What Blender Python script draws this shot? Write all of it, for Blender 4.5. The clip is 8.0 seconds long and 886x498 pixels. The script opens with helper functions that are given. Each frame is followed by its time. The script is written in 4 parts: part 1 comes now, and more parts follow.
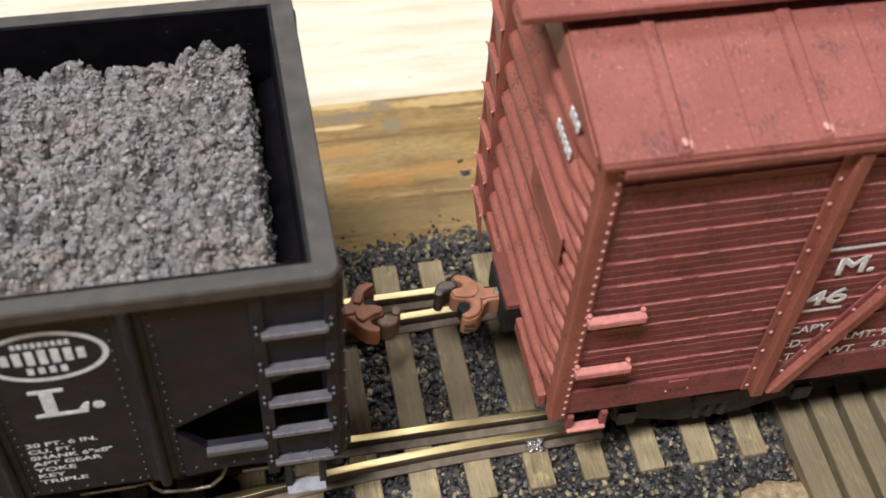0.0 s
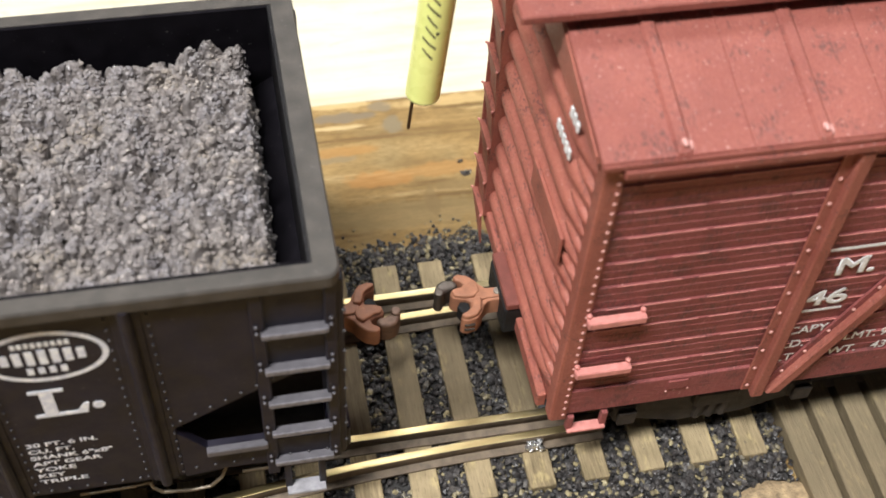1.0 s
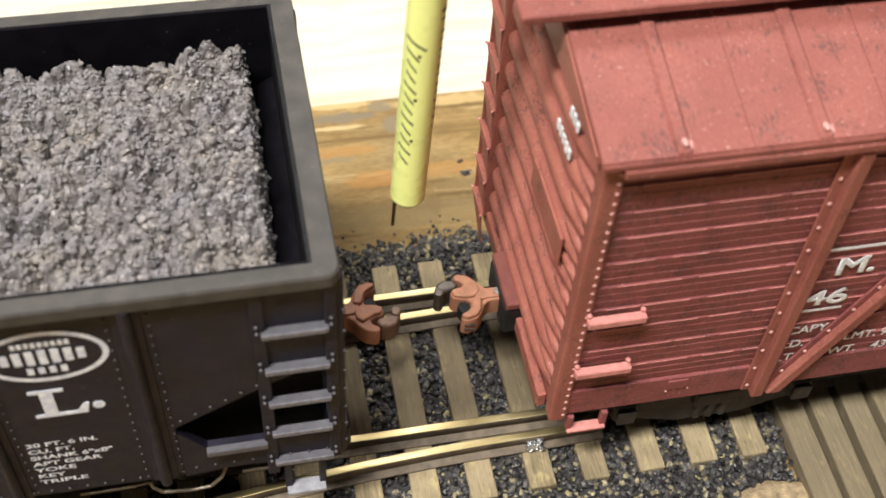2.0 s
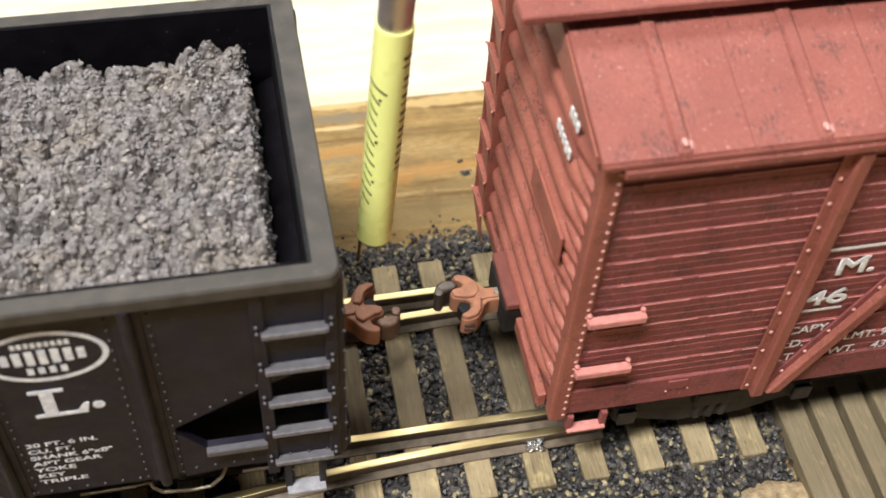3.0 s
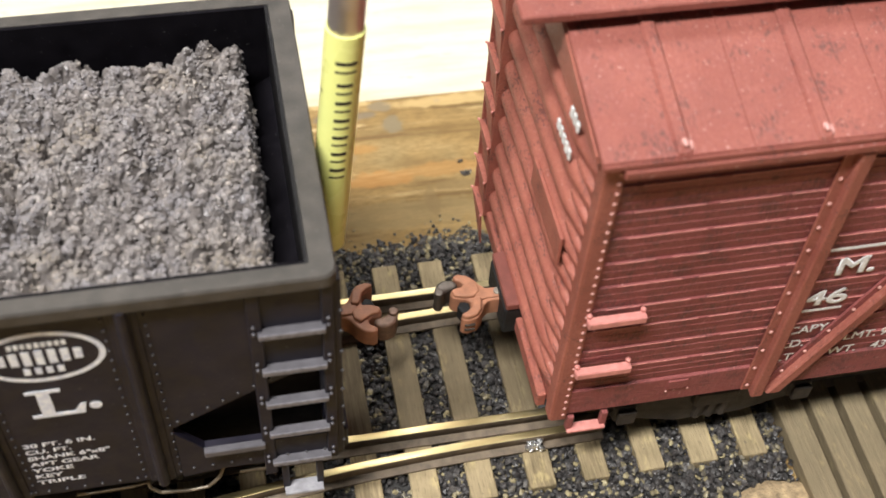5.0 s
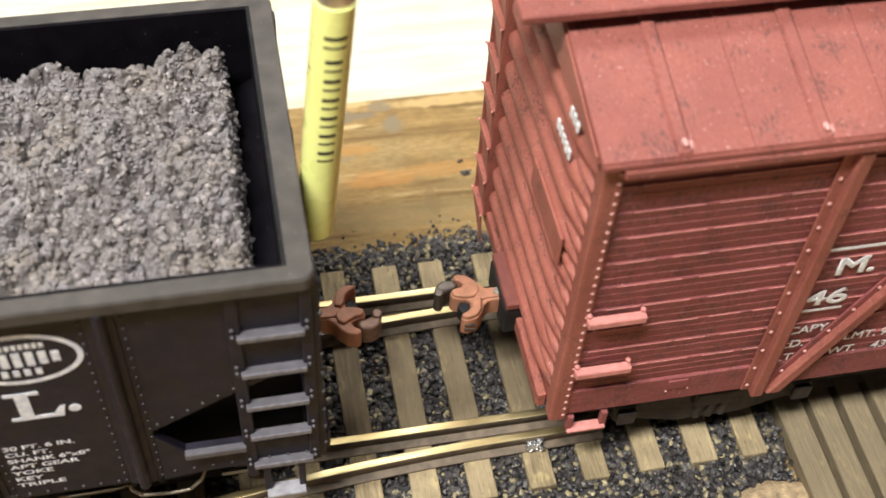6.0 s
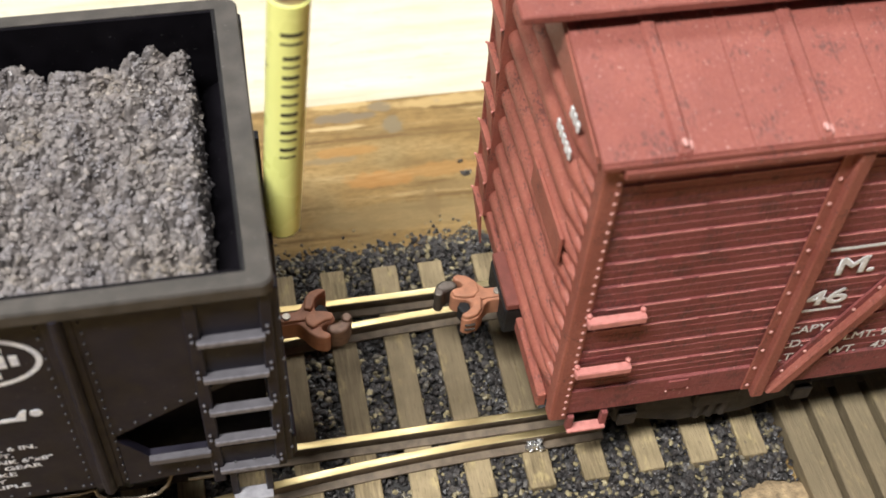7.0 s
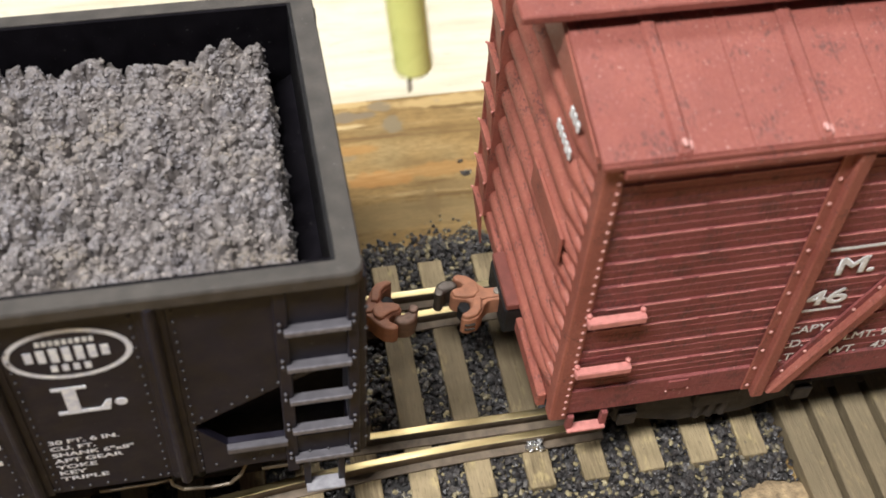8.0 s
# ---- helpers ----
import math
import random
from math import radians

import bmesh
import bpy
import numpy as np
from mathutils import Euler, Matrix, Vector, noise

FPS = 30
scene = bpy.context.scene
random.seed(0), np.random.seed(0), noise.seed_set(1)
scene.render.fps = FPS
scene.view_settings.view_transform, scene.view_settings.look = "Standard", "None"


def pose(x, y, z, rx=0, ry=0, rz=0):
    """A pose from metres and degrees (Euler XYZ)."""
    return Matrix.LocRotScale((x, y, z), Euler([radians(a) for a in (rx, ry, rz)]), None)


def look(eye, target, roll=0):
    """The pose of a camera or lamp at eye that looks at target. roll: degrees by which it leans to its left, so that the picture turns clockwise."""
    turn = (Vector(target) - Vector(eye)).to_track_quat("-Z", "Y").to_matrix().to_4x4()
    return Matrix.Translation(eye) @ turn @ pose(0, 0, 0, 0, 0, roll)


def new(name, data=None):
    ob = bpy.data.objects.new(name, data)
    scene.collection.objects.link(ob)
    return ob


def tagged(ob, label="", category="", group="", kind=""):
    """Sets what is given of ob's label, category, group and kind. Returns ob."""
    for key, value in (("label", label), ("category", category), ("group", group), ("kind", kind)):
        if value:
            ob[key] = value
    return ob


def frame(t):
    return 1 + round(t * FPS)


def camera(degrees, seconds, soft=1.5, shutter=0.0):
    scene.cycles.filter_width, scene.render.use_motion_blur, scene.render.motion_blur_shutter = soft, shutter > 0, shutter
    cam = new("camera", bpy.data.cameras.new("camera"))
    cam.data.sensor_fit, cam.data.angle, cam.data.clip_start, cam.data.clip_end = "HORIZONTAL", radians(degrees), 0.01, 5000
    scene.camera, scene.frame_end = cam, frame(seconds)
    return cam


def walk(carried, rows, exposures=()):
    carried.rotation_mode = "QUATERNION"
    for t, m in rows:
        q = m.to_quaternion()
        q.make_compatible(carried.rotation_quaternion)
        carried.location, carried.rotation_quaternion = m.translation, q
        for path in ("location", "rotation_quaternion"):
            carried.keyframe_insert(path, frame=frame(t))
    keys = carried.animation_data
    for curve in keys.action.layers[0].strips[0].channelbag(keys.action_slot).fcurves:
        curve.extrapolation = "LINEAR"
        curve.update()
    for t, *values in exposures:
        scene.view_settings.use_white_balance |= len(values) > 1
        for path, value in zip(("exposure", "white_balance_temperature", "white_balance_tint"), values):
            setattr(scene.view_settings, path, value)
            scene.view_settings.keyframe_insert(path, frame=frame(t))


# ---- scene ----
# All sizes below are in millimetres (HO scale models, 16.5 mm gauge); MM turns them into metres.
MM = 0.001
cam = camera(39.75, 8.0, soft=1.7, shutter=0.5)
EYE = Vector((-25.775, -71.639, 111.627)) * MM
AIM = EYE + Vector((0.157268, 0.602898, -0.782164)) * 0.14
STILL = look(EYE, AIM, 4.584)
cam.data.dof.use_dof, cam.data.dof.focus_distance, cam.data.dof.aperture_fstop = True, 0.122, 46.0
walk(cam, [(0.0, STILL), (8.0, STILL)], exposures=[(0.0, -0.30, 5760, 11), (0.5, -0.27, 5700, 12), (1.0, 0.0, 5880, 9), (1.5, 0.03, 5950, 8), (3.5, 0.03, 5950, 8), (6.0, 0.08, 6000, 9), (6.5, 0.1, 6000, 8), (7.0, -0.1, 5950, 9), (7.5, -0.28, 5860, 10), (8.0, -0.16, 5900, 10)])

# ---- light: one ceiling fitting in a plain room ----
world = bpy.data.worlds.new("room_air")
scene.world = world
world.use_nodes = True
world.node_tree.nodes["Background"].inputs[0].default_value = (1.0, 0.95, 0.88, 1)
world.node_tree.nodes["Background"].inputs[1].default_value = 0.03
LAMPS = [(Vector((-500, -345, 1320)) * MM, 0.7, 0.17, 40.0), (Vector((330, 740, 1320)) * MM, 1.0, 0.36, 10.5)]
for spot, long, wide, watts in LAMPS:
    lamp_data = bpy.data.lights.new("ceiling_lamp_light", "AREA")
    lamp_data.shape, lamp_data.size, lamp_data.size_y = "RECTANGLE", long, wide
    lamp_data.energy, lamp_data.color = watts, (1.0, 0.94, 0.85)
    lamp = new("ceiling_lamp_light", lamp_data)
    lamp.matrix_world = look(spot - Vector((0, 0, 0.035)), (spot.x, spot.y, 0))


# ---- materials ----
def rgb(c):
    return (*c, 1)


class Nodes:
    """Small helper round a node tree."""

    def __init__(self, name, rough=0.6, metal=0.0, spec=0.5):
        self.m = bpy.data.materials.new(name)
        self.m.use_nodes = True
        self.t = self.m.node_tree
        self.b = self.t.nodes["Principled BSDF"]
        self.b.inputs["Roughness"].default_value = rough
        self.b.inputs["Metallic"].default_value = metal
        self.b.inputs["Specular IOR Level"].default_value = spec
        self.co = self.t.nodes.new("ShaderNodeTexCoord").outputs["Object"]

    def link(self, a, b):
        self.t.links.new(a, b)

    def stretch(self, s):
        n = self.t.nodes.new("ShaderNodeMapping")
        n.inputs["Scale"].default_value = s
        self.link(self.co, n.inputs[0])
        return n.outputs[0]

    def noise(self, size, detail=3.0, s=None, rough=0.55):
        """Noise whose features are about size mm across."""
        n = self.t.nodes.new("ShaderNodeTexNoise")
        n.inputs["Scale"].default_value = 1.0 / (size * MM)
        n.inputs["Detail"].default_value = detail
        n.inputs["Roughness"].default_value = rough
        self.link(self.stretch(s) if s else self.co, n.inputs["Vector"])
        return n.outputs[0]

    def ramp(self, v, stops):
        n = self.t.nodes.new("ShaderNodeValToRGB")
        e = n.color_ramp.elements
        while len(e) < len(stops):
            e.new(0.5)
        for k, (pos, c) in zip(e, stops):
            k.position, k.color = pos, (rgb(c) if not isinstance(c, float) else (c, c, c, 1))
        self.link(v, n.inputs[0])
        return n.outputs[0]

    def mix(self, f, a, b, mode="MIX"):
        n = self.t.nodes.new("ShaderNodeMix")
        n.data_type, n.blend_type = "RGBA", mode
        for v, i in ((f, 0), (a, 6), (b, 7)):
            if isinstance(v, (int, float)):
                n.inputs[i].default_value = v
            elif isinstance(v, tuple):
                n.inputs[i].default_value = rgb(v)
            else:
                self.link(v, n.inputs[i])
        return n.outputs[2]

    def math(self, op, a, b=0.0):
        n = self.t.nodes.new("ShaderNodeMath")
        n.operation = op
        for i, v in enumerate((a, b)):
            if isinstance(v, (int, float)):
                n.inputs[i].default_value = v
            else:
                self.link(v, n.inputs[i])
        return n.outputs[0]

    def island(self):
        return self.t.nodes.new("ShaderNodeNewGeometry").outputs["Random Per Island"]

    def random(self):
        return self.t.nodes.new("ShaderNodeObjectInfo").outputs["Random"]

    def bump(self, v, depth, strength=1.0):
        n = self.t.nodes.new("ShaderNodeBump")
        n.inputs["Distance"].default_value = depth * MM
        n.inputs["Strength"].default_value = strength
        self.link(v, n.inputs["Height"])
        self.link(n.outputs[0], self.b.inputs["Normal"])

    def out(self, c):
        self.link(c, self.b.inputs["Base Color"])
        return self.m

    def gloss(self, v):
        self.link(v, self.b.inputs["Roughness"])


def red_paint(name, tint=1.0, streak=(1.0, 1.0, 0.3), wear=0.62, dirt=0.66, blue=1.0, grain=1.0, green=1.0):
    """Matt oxide-red paint with dark streaks along one way, pale dust and rubbed spots; tint puts a face's light or
    shade into the colour.
    """
    k = Nodes(name, 0.62, 0, 0.4)
    base = k.ramp(k.noise(6, 4), [(0.3, (0.275 * tint, 0.086 * tint * green, 0.074 * tint * blue)), (0.7, (0.37 * tint, 0.129 * tint * green, 0.110 * tint * blue))])
    fine = k.noise(0.5, 3)
    base = k.mix(k.ramp(fine, [(0.45, 0.0), (0.75, 0.35)]), base, (0.24 * tint, 0.058 * tint * green, 0.05 * tint))
    spots = k.ramp(k.math("MULTIPLY", k.noise(0.15, 2, streak), k.noise(2.2, 3)), [(dirt * 0.54, 0.0), (dirt * 0.54 + 0.06, 0.7)])
    base = k.mix(spots, base, (0.07, 0.04, 0.036))
    base = k.mix(k.ramp(k.noise(0.13, 3), [(0.38, 0.6 * grain), (0.56, 0.0)]), base, (0.17 * tint, 0.045 * tint * green, 0.04 * tint))
    base = k.mix(k.ramp(k.noise(0.2, 2, streak), [(0.58, 0.0), (0.72, 0.4 * grain)]), base, (0.52 * tint, 0.22 * tint * green, 0.19 * tint))
    dust = k.ramp(k.noise(0.33, 2), [(wear + 0.09, 0.0), (wear + 0.16, 0.55)])
    base = k.mix(dust, base, (0.62, 0.36, 0.32))
    k.gloss(k.ramp(k.noise(3, 3), [(0.3, 0.5), (0.7, 0.72)]))
    k.bump(k.noise(0.2, 4, (0.35, 1, 1)), 0.13, 0.9 * grain)
    return k.out(base)


def plain(name, c, rough=0.6, metal=0.0, var=0.25, size=2.0, bump=0.03, grain=0.25, spec=0.5, dust=0.0):
    """A plain coloured surface with a soft and a fine variation."""
    k = Nodes(name, rough, metal, spec)
    lo = tuple(x * (1 - var) for x in c)
    hi = tuple(min(x * (1 + var), 0.95) for x in c)
    base = k.ramp(k.noise(size, 3), [(0.3, lo), (0.7, hi)])
    base = k.mix(k.ramp(k.noise(size * 0.12, 2), [(0.5, 0.0), (0.75, 0.4)]), base, lo)
    if dust:
        base = k.mix(k.ramp(k.noise(0.3, 2), [(0.72, 0.0), (0.76, dust)]), base, (0.40, 0.38, 0.37))
        base = k.mix(k.ramp(k.noise(4.0, 4), [(0.5, 0.0), (0.75, dust * 0.04)]), base, (0.30, 0.27, 0.24))
    k.gloss(k.ramp(k.noise(size * 0.5, 2), [(0.3, max(rough - 0.1, 0.05)), (0.7, min(rough + 0.1, 1.0))]))
    if bump:
        k.bump(k.noise(grain, 3), bump, 0.6)
    return k.out(base)


def wood_tie(name, pale, band=0.55, dim=0.0):
    """Weathered tie wood: long grain, olive-tan to straw, each tie its own shade, split and rubbed."""
    k = Nodes(name, 0.72, 0, 0.35)
    long_grain = k.noise(0.3, 5, (1, 0.06, 1), 0.65)
    a = k.ramp(long_grain, [(0.28, (0.13, 0.096, 0.052)), (0.5, (0.265, 0.203, 0.115)), (0.75, (0.45, 0.355, 0.20))])
    a = k.mix(k.ramp(k.random(), [(0.0, 0.0), (1.0, pale)]), a, (0.42, 0.33, 0.195))
    a = k.mix(k.ramp(k.noise(3.0, 3), [(0.45, 0.0), (0.72, 0.5)]), a, (0.17, 0.135, 0.07))
    a = k.mix(k.ramp(k.noise(1.1, 4, (1, 0.4, 1)), [(0.58, 0.0), (0.68, 0.65)]), a, (0.52, 0.41, 0.20))
    a = k.mix(k.ramp(k.noise(0.16, 3, (1, 0.12, 1)), [(0.30, 0.6), (0.40, 0.0)]), a, (0.10, 0.075, 0.042))
    a = k.mix(k.ramp(k.noise(0.9, 4), [(0.70, 0.0), (0.74, 0.7)]), a, (0.10, 0.085, 0.07))
    # darker brown band between the rails, with a broken edge
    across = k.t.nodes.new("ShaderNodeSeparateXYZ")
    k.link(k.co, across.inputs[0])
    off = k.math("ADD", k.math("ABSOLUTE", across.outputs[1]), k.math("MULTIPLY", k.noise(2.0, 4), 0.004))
    a = k.mix(k.ramp(k.math("MULTIPLY", off, 50.0), [(0.42, band), (0.58, 0.0)]), a, (0.105, 0.08, 0.05))
    a = k.mix(dim, a, (0.17, 0.135, 0.085))
    k.bump(long_grain, 0.2, 0.9)
    return k.out(a)


def stone_mix(name, dark, mid, pale, share, rough, spec=0.5, wet=0.0, earth=0.0):
    """Loose pieces, each with its own shade; earth: how far wide patches turn brown."""
    k = Nodes(name, rough, 0, spec)
    c = k.ramp(k.island(), [(0.0, dark), (1 - share - 0.12, mid), (1 - share, pale), (1.0, tuple(min(1, x * 1.35) for x in pale))])
    c = k.mix(k.ramp(k.noise(0.4, 3), [(0.4, 0.0), (0.7, 0.5)]), c, dark)
    if earth:
        c = k.mix(k.ramp(k.noise(7, 3), [(0.45, 0.0), (0.65, earth)]), c, (mid[0] * 1.05, mid[1] * 0.98, mid[2] * 0.76))
        c = k.mix(k.ramp(k.noise(4, 3, (1, 1, 1.1)), [(0.42, earth * 0.8), (0.56, 0.0)]), c, (mid[0] * 0.86, mid[1] * 0.92, mid[2] * 1.05))
    k.bump(k.noise(0.16, 3), 0.08, 0.7)
    if wet:
        k.gloss(k.ramp(k.noise(0.8, 2), [(0.35, wet), (0.65, rough)]))
    return k.out(c)


def brown_board(name):
    """Painted plywood: long grain, tan to brown, with smears of grey and orange paint at their places."""
    k = Nodes(name, 0.8, 0, 0.2)
    grain = k.noise(3.2, 5, (0.16, 1, 1), 0.6)
    c = k.ramp(grain, [(0.25, (0.16, 0.098, 0.035)), (0.5, (0.305, 0.198, 0.075)), (0.75, (0.405, 0.278, 0.12))])
    c = k.mix(k.ramp(k.noise(0.5, 3, (0.12, 1, 1)), [(0.5, 0.0), (0.75, 0.35)]), c, (0.25, 0.155, 0.06))
    c = k.mix(k.ramp(k.noise(9, 2), [(0.45, 0.0), (0.7, 0.4)]), c, (0.30, 0.24, 0.12))
    c = k.mix(k.ramp(k.noise(0.3, 4, (0.3, 1, 1), 0.65), [(0.36, 0.6), (0.56, 0.0)]), c, (0.165, 0.105, 0.042))
    c = k.mix(k.ramp(k.noise(5.0, 5, (0.6, 1, 1), 0.65), [(0.34, 0.55), (0.5, 0.0)]), c, (0.195, 0.13, 0.053))
    c = k.mix(k.ramp(k.noise(1.1, 5, (0.07, 1, 1), 0.65), [(0.36, 0.75), (0.47, 0.0)]), c, (0.13, 0.078, 0.028))
    c = k.mix(k.ramp(k.noise(1.6, 5, (0.1, 1, 1), 0.65), [(0.6, 0.0), (0.7, 0.6)]), c, (0.46, 0.34, 0.165))
    warp = k.t.nodes.new("ShaderNodeTexNoise")
    warp.inputs["Scale"].default_value, warp.inputs["Detail"].default_value = 1 / (1.6 * MM), 4
    k.link(k.co, warp.inputs["Vector"])
    stains = [(-11.3, 41.0, 4.8, 1.0, (0.19, 0.15, 0.10), 0.92), (-5.0, 38.9, 1.6, 1.8, (0.20, 0.16, 0.10), 0.85),
              (-6.3, 42.4, 1.9, 1.1, (0.21, 0.165, 0.105), 0.85), (-13.9, 33.8, 4.4, 0.8, (0.22, 0.17, 0.10), 0.6),
              (-8.4, 29.7, 5.0, 1.6, (0.38, 0.18, 0.05), 0.55), (0.0, 30.4, 6.5, 1.4, (0.35, 0.175, 0.05), 0.5), (-12.0, 35.0, 5.0, 1.0, (0.36, 0.18, 0.05), 0.5), (-6.0, 23.5, 14.0, 2.6, (0.26, 0.19, 0.09), 0.5),
              (-9.0, 36.9, 5.5, 0.55, (0.15, 0.09, 0.035), 0.6), (0.5, 37.5, 6.0, 0.5, (0.19, 0.12, 0.045), 0.5),
              (2.7, 29.2, 0.75, 0.55, (0.05, 0.04, 0.035), 0.9), (1.5, 42.5, 0.55, 0.4, (0.14, 0.11, 0.09), 0.9),
              (2.5, 31.2, 0.28, 0.28, (0.06, 0.05, 0.04), 0.9),
              (-2.4, 25.2, 1.0, 3.0, (0.20, 0.135, 0.06), 0.6), (0.8, 27.6, 3.2, 0.8, (0.20, 0.135, 0.06), 0.6),
              (2.5, 42.4, 8.0, 1.1, (0.56, 0.40, 0.18), 0.6), (-11.5, 43.3, 5.0, 0.7, (0.56, 0.41, 0.19), 0.7),
              (-12.5, 39.3, 5.0, 0.45, (0.58, 0.44, 0.22), 0.7)]
    for x, y, a, b, col, most in stains:
        m = k.t.nodes.new("ShaderNodeMapping")
        m.inputs["Location"].default_value = (-x / a, -y / b, 0)
        m.inputs["Scale"].default_value = (1000 / a, 1000 / b, 0)
        k.link(k.co, m.inputs[0])
        add = k.t.nodes.new("ShaderNodeVectorMath")
        add.operation = "ADD"
        k.link(m.outputs[0], add.inputs[0])
        sub = k.t.nodes.new("ShaderNodeVectorMath")
        sub.operation = "MULTIPLY_ADD"
        k.link(warp.outputs["Color"], sub.inputs[0])
        sub.inputs[1].default_value, sub.inputs[2].default_value = (1.1, 1.1, 0), (-0.55, -0.55, 0)
        k.link(sub.outputs[0], add.inputs[1])
        ln = k.t.nodes.new("ShaderNodeVectorMath")
        ln.operation = "LENGTH"
        k.link(add.outputs[0], ln.inputs[0])
        c = k.mix(k.ramp(ln.outputs["Value"], [(0.7, most), (1.0, 0.0)]), c, col)
    k.bump(k.noise(0.4, 4, (0.2, 1, 1)), 0.08, 0.5)
    return k.out(c)


def pale_board(name):
    """Bare sawn pine under thin whitewash: rough skin, broken grain lines, dents."""
    k = Nodes(name, 0.65, 0, 0.35)
    c = k.ramp(k.noise(2.6, 5, (0.12, 1, 1), 0.6), [(0.3, (0.54, 0.47, 0.33)), (0.5, (0.66, 0.60, 0.46)), (0.8, (0.74, 0.69, 0.57))])
    c = k.mix(k.ramp(k.noise(0.9, 5, (0.22, 1, 1), 0.7), [(0.6, 0.0), (0.68, 0.7)]), c, (0.46, 0.38, 0.26))
    c = k.mix(k.ramp(k.noise(5, 3), [(0.5, 0.0), (0.75, 0.35)]), c, (0.60, 0.52, 0.38))
    k.bump(k.noise(1.2, 5, (0.35, 1, 1), 0.65), 0.45, 0.8)
    return k.out(c)


def brass_top(name):
    """Nickel and brass rail, polished on the head, grimy brown below."""
    k = Nodes(name, 0.22, 1.0)
    c = k.ramp(k.noise(2.5, 4, (0.25, 1, 1)), [(0.3, (0.40, 0.30, 0.14)), (0.55, (0.56, 0.45, 0.23)), (0.8, (0.72, 0.64, 0.44))])
    c = k.mix(k.ramp(k.noise(0.8, 4, (0.3, 1, 1)), [(0.6, 0.0), (0.75, 0.6)]), c, (0.24, 0.16, 0.07))
    k.gloss(k.ramp(k.noise(0.6, 3, (0.1, 1, 1)), [(0.3, 0.3), (0.7, 0.5)]))
    k.bump(k.noise(0.12, 2, (0.05, 1, 1)), 0.01, 0.4)
    return k.out(c)


# one oxide red: ends and posts tinted as lit, planks as shaded
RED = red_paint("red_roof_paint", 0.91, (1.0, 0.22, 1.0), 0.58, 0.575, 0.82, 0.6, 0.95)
RED_SIDE = red_paint("red_plank_paint_shaded", 0.82, (1.6, 1.0, 0.22), 0.60, 0.50, 0.94, 1.0, 0.87)
RED_END = red_paint("red_end_paint_lit", 1.14, (1.0, 0.35, 1.0), 0.6, 0.58, 0.80, 0.6)
RED_POST = red_paint("red_post_paint_lit", 0.98, (1.0, 1.0, 0.4), 0.6, 0.6, 0.84, 0.6)
RED_EDGE = plain("rubbed_and_lit_pink_paint", (0.60, 0.24, 0.21), 0.55, 0, 0.2, 0.8)
RIVET = plain("rubbed_rivet_paint", (0.54, 0.27, 0.235), 0.5, 0, 0.3, 0.8)
PATCH = plain("filler_patch", (0.68, 0.36, 0.32), 0.5, 0, 0.25, 0.6)
BLACK = plain("black_car_plastic", (0.0125, 0.0107, 0.0195), 0.5, 0, 0.3, 3.0, 0.015, 0.3, 0.3, 0.3)
BLACK_RIM = plain("dusty_black_rim", (0.059, 0.051, 0.044), 0.62, 0, 0.35, 1.6, 0.05, 0.22, 0.5, 0.35)
# next two blacks are darker than the car's: inside shade put into the colour
BLACK_SHADE = plain("inner_black_in_shade", (0.0055, 0.0047, 0.0065), 0.7, 0, 0.3, 2.0, 0.02, 0.2, 0.06, 0.12)
LINING = plain("dusty_shaded_lining", (0.0052, 0.0045, 0.0056), 0.5, 0, 0.4, 1.5, 0.03, 0.2, 0.25, 0.5)
GREY_EDGE = plain("worn_grey_edge", (0.10, 0.093, 0.104), 0.5, 0, 0.2, 1.0)
LIP = plain("rubbed_pale_edge", (0.17, 0.16, 0.175), 0.5, 0, 0.35, 0.5)
STEP_GREY = plain("pale_worn_step", (0.30, 0.29, 0.31), 0.5, 0, 0.2, 0.7)
RIVET_GREY = plain("grey_rivet", (0.062, 0.058, 0.062), 0.5, 0, 0.3, 0.5, 0)
WHITE_INK = plain("white_lettering", (0.84, 0.86, 1.0), 0.6, 0, 0.25, 0.5, 0)
DULL_INK = plain("dull_white_lettering", (0.78, 0.76, 0.76), 0.6, 0, 0.3, 0.4, 0)
RUST = plain("rust_brown_coupler_paint", (0.37, 0.165, 0.093), 0.6, 0, 0.25, 1.2, 0.04, 0.2)
GUN = plain("dark_cast_metal", (0.12, 0.10, 0.085), 0.42, 0.6, 0.3, 0.6)
WORN = plain("worn_brown_knuckle", (0.19, 0.115, 0.08), 0.5, 0.3, 0.3, 0.6)
SCREW = plain("steel_screw", (0.40, 0.36, 0.31), 0.5, 1.0, 0.15, 0.5, 0)
# deeper red: the shade over the gear box is put into the lid's colour
LID = plain("red_gear_lid_in_shade", (0.17, 0.052, 0.040), 0.55, 0, 0.2, 1.0)
BOX_BLACK = plain("black_gear_box", (0.013, 0.013, 0.014), 0.6, 0, 0.3, 1.0, 0.03, 0.25, 0.25)
TRUCK = plain("rusty_truck_casting", (0.030, 0.023, 0.019), 0.65, 0, 0.6, 0.9, 0.06, 0.25)
WHEEL = plain("steel_wheel", (0.22, 0.18, 0.14), 0.4, 0.8, 0.3, 1.0)
RUSTY = plain("rusty_rod", (0.13, 0.075, 0.05), 0.7, 0, 0.4, 0.6)
WIRE = plain("dull_brown_wire", (0.15, 0.12, 0.085), 0.5, 0.4, 0.3, 0.8, 0)
UNDER = plain("dark_underframe", (0.016, 0.012, 0.011), 0.8, 0, 0.35, 1.0)
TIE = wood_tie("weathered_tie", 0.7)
BIGTIE = wood_tie("grey_tan_bridge_tie", 0.2, 0.0, 0.62)
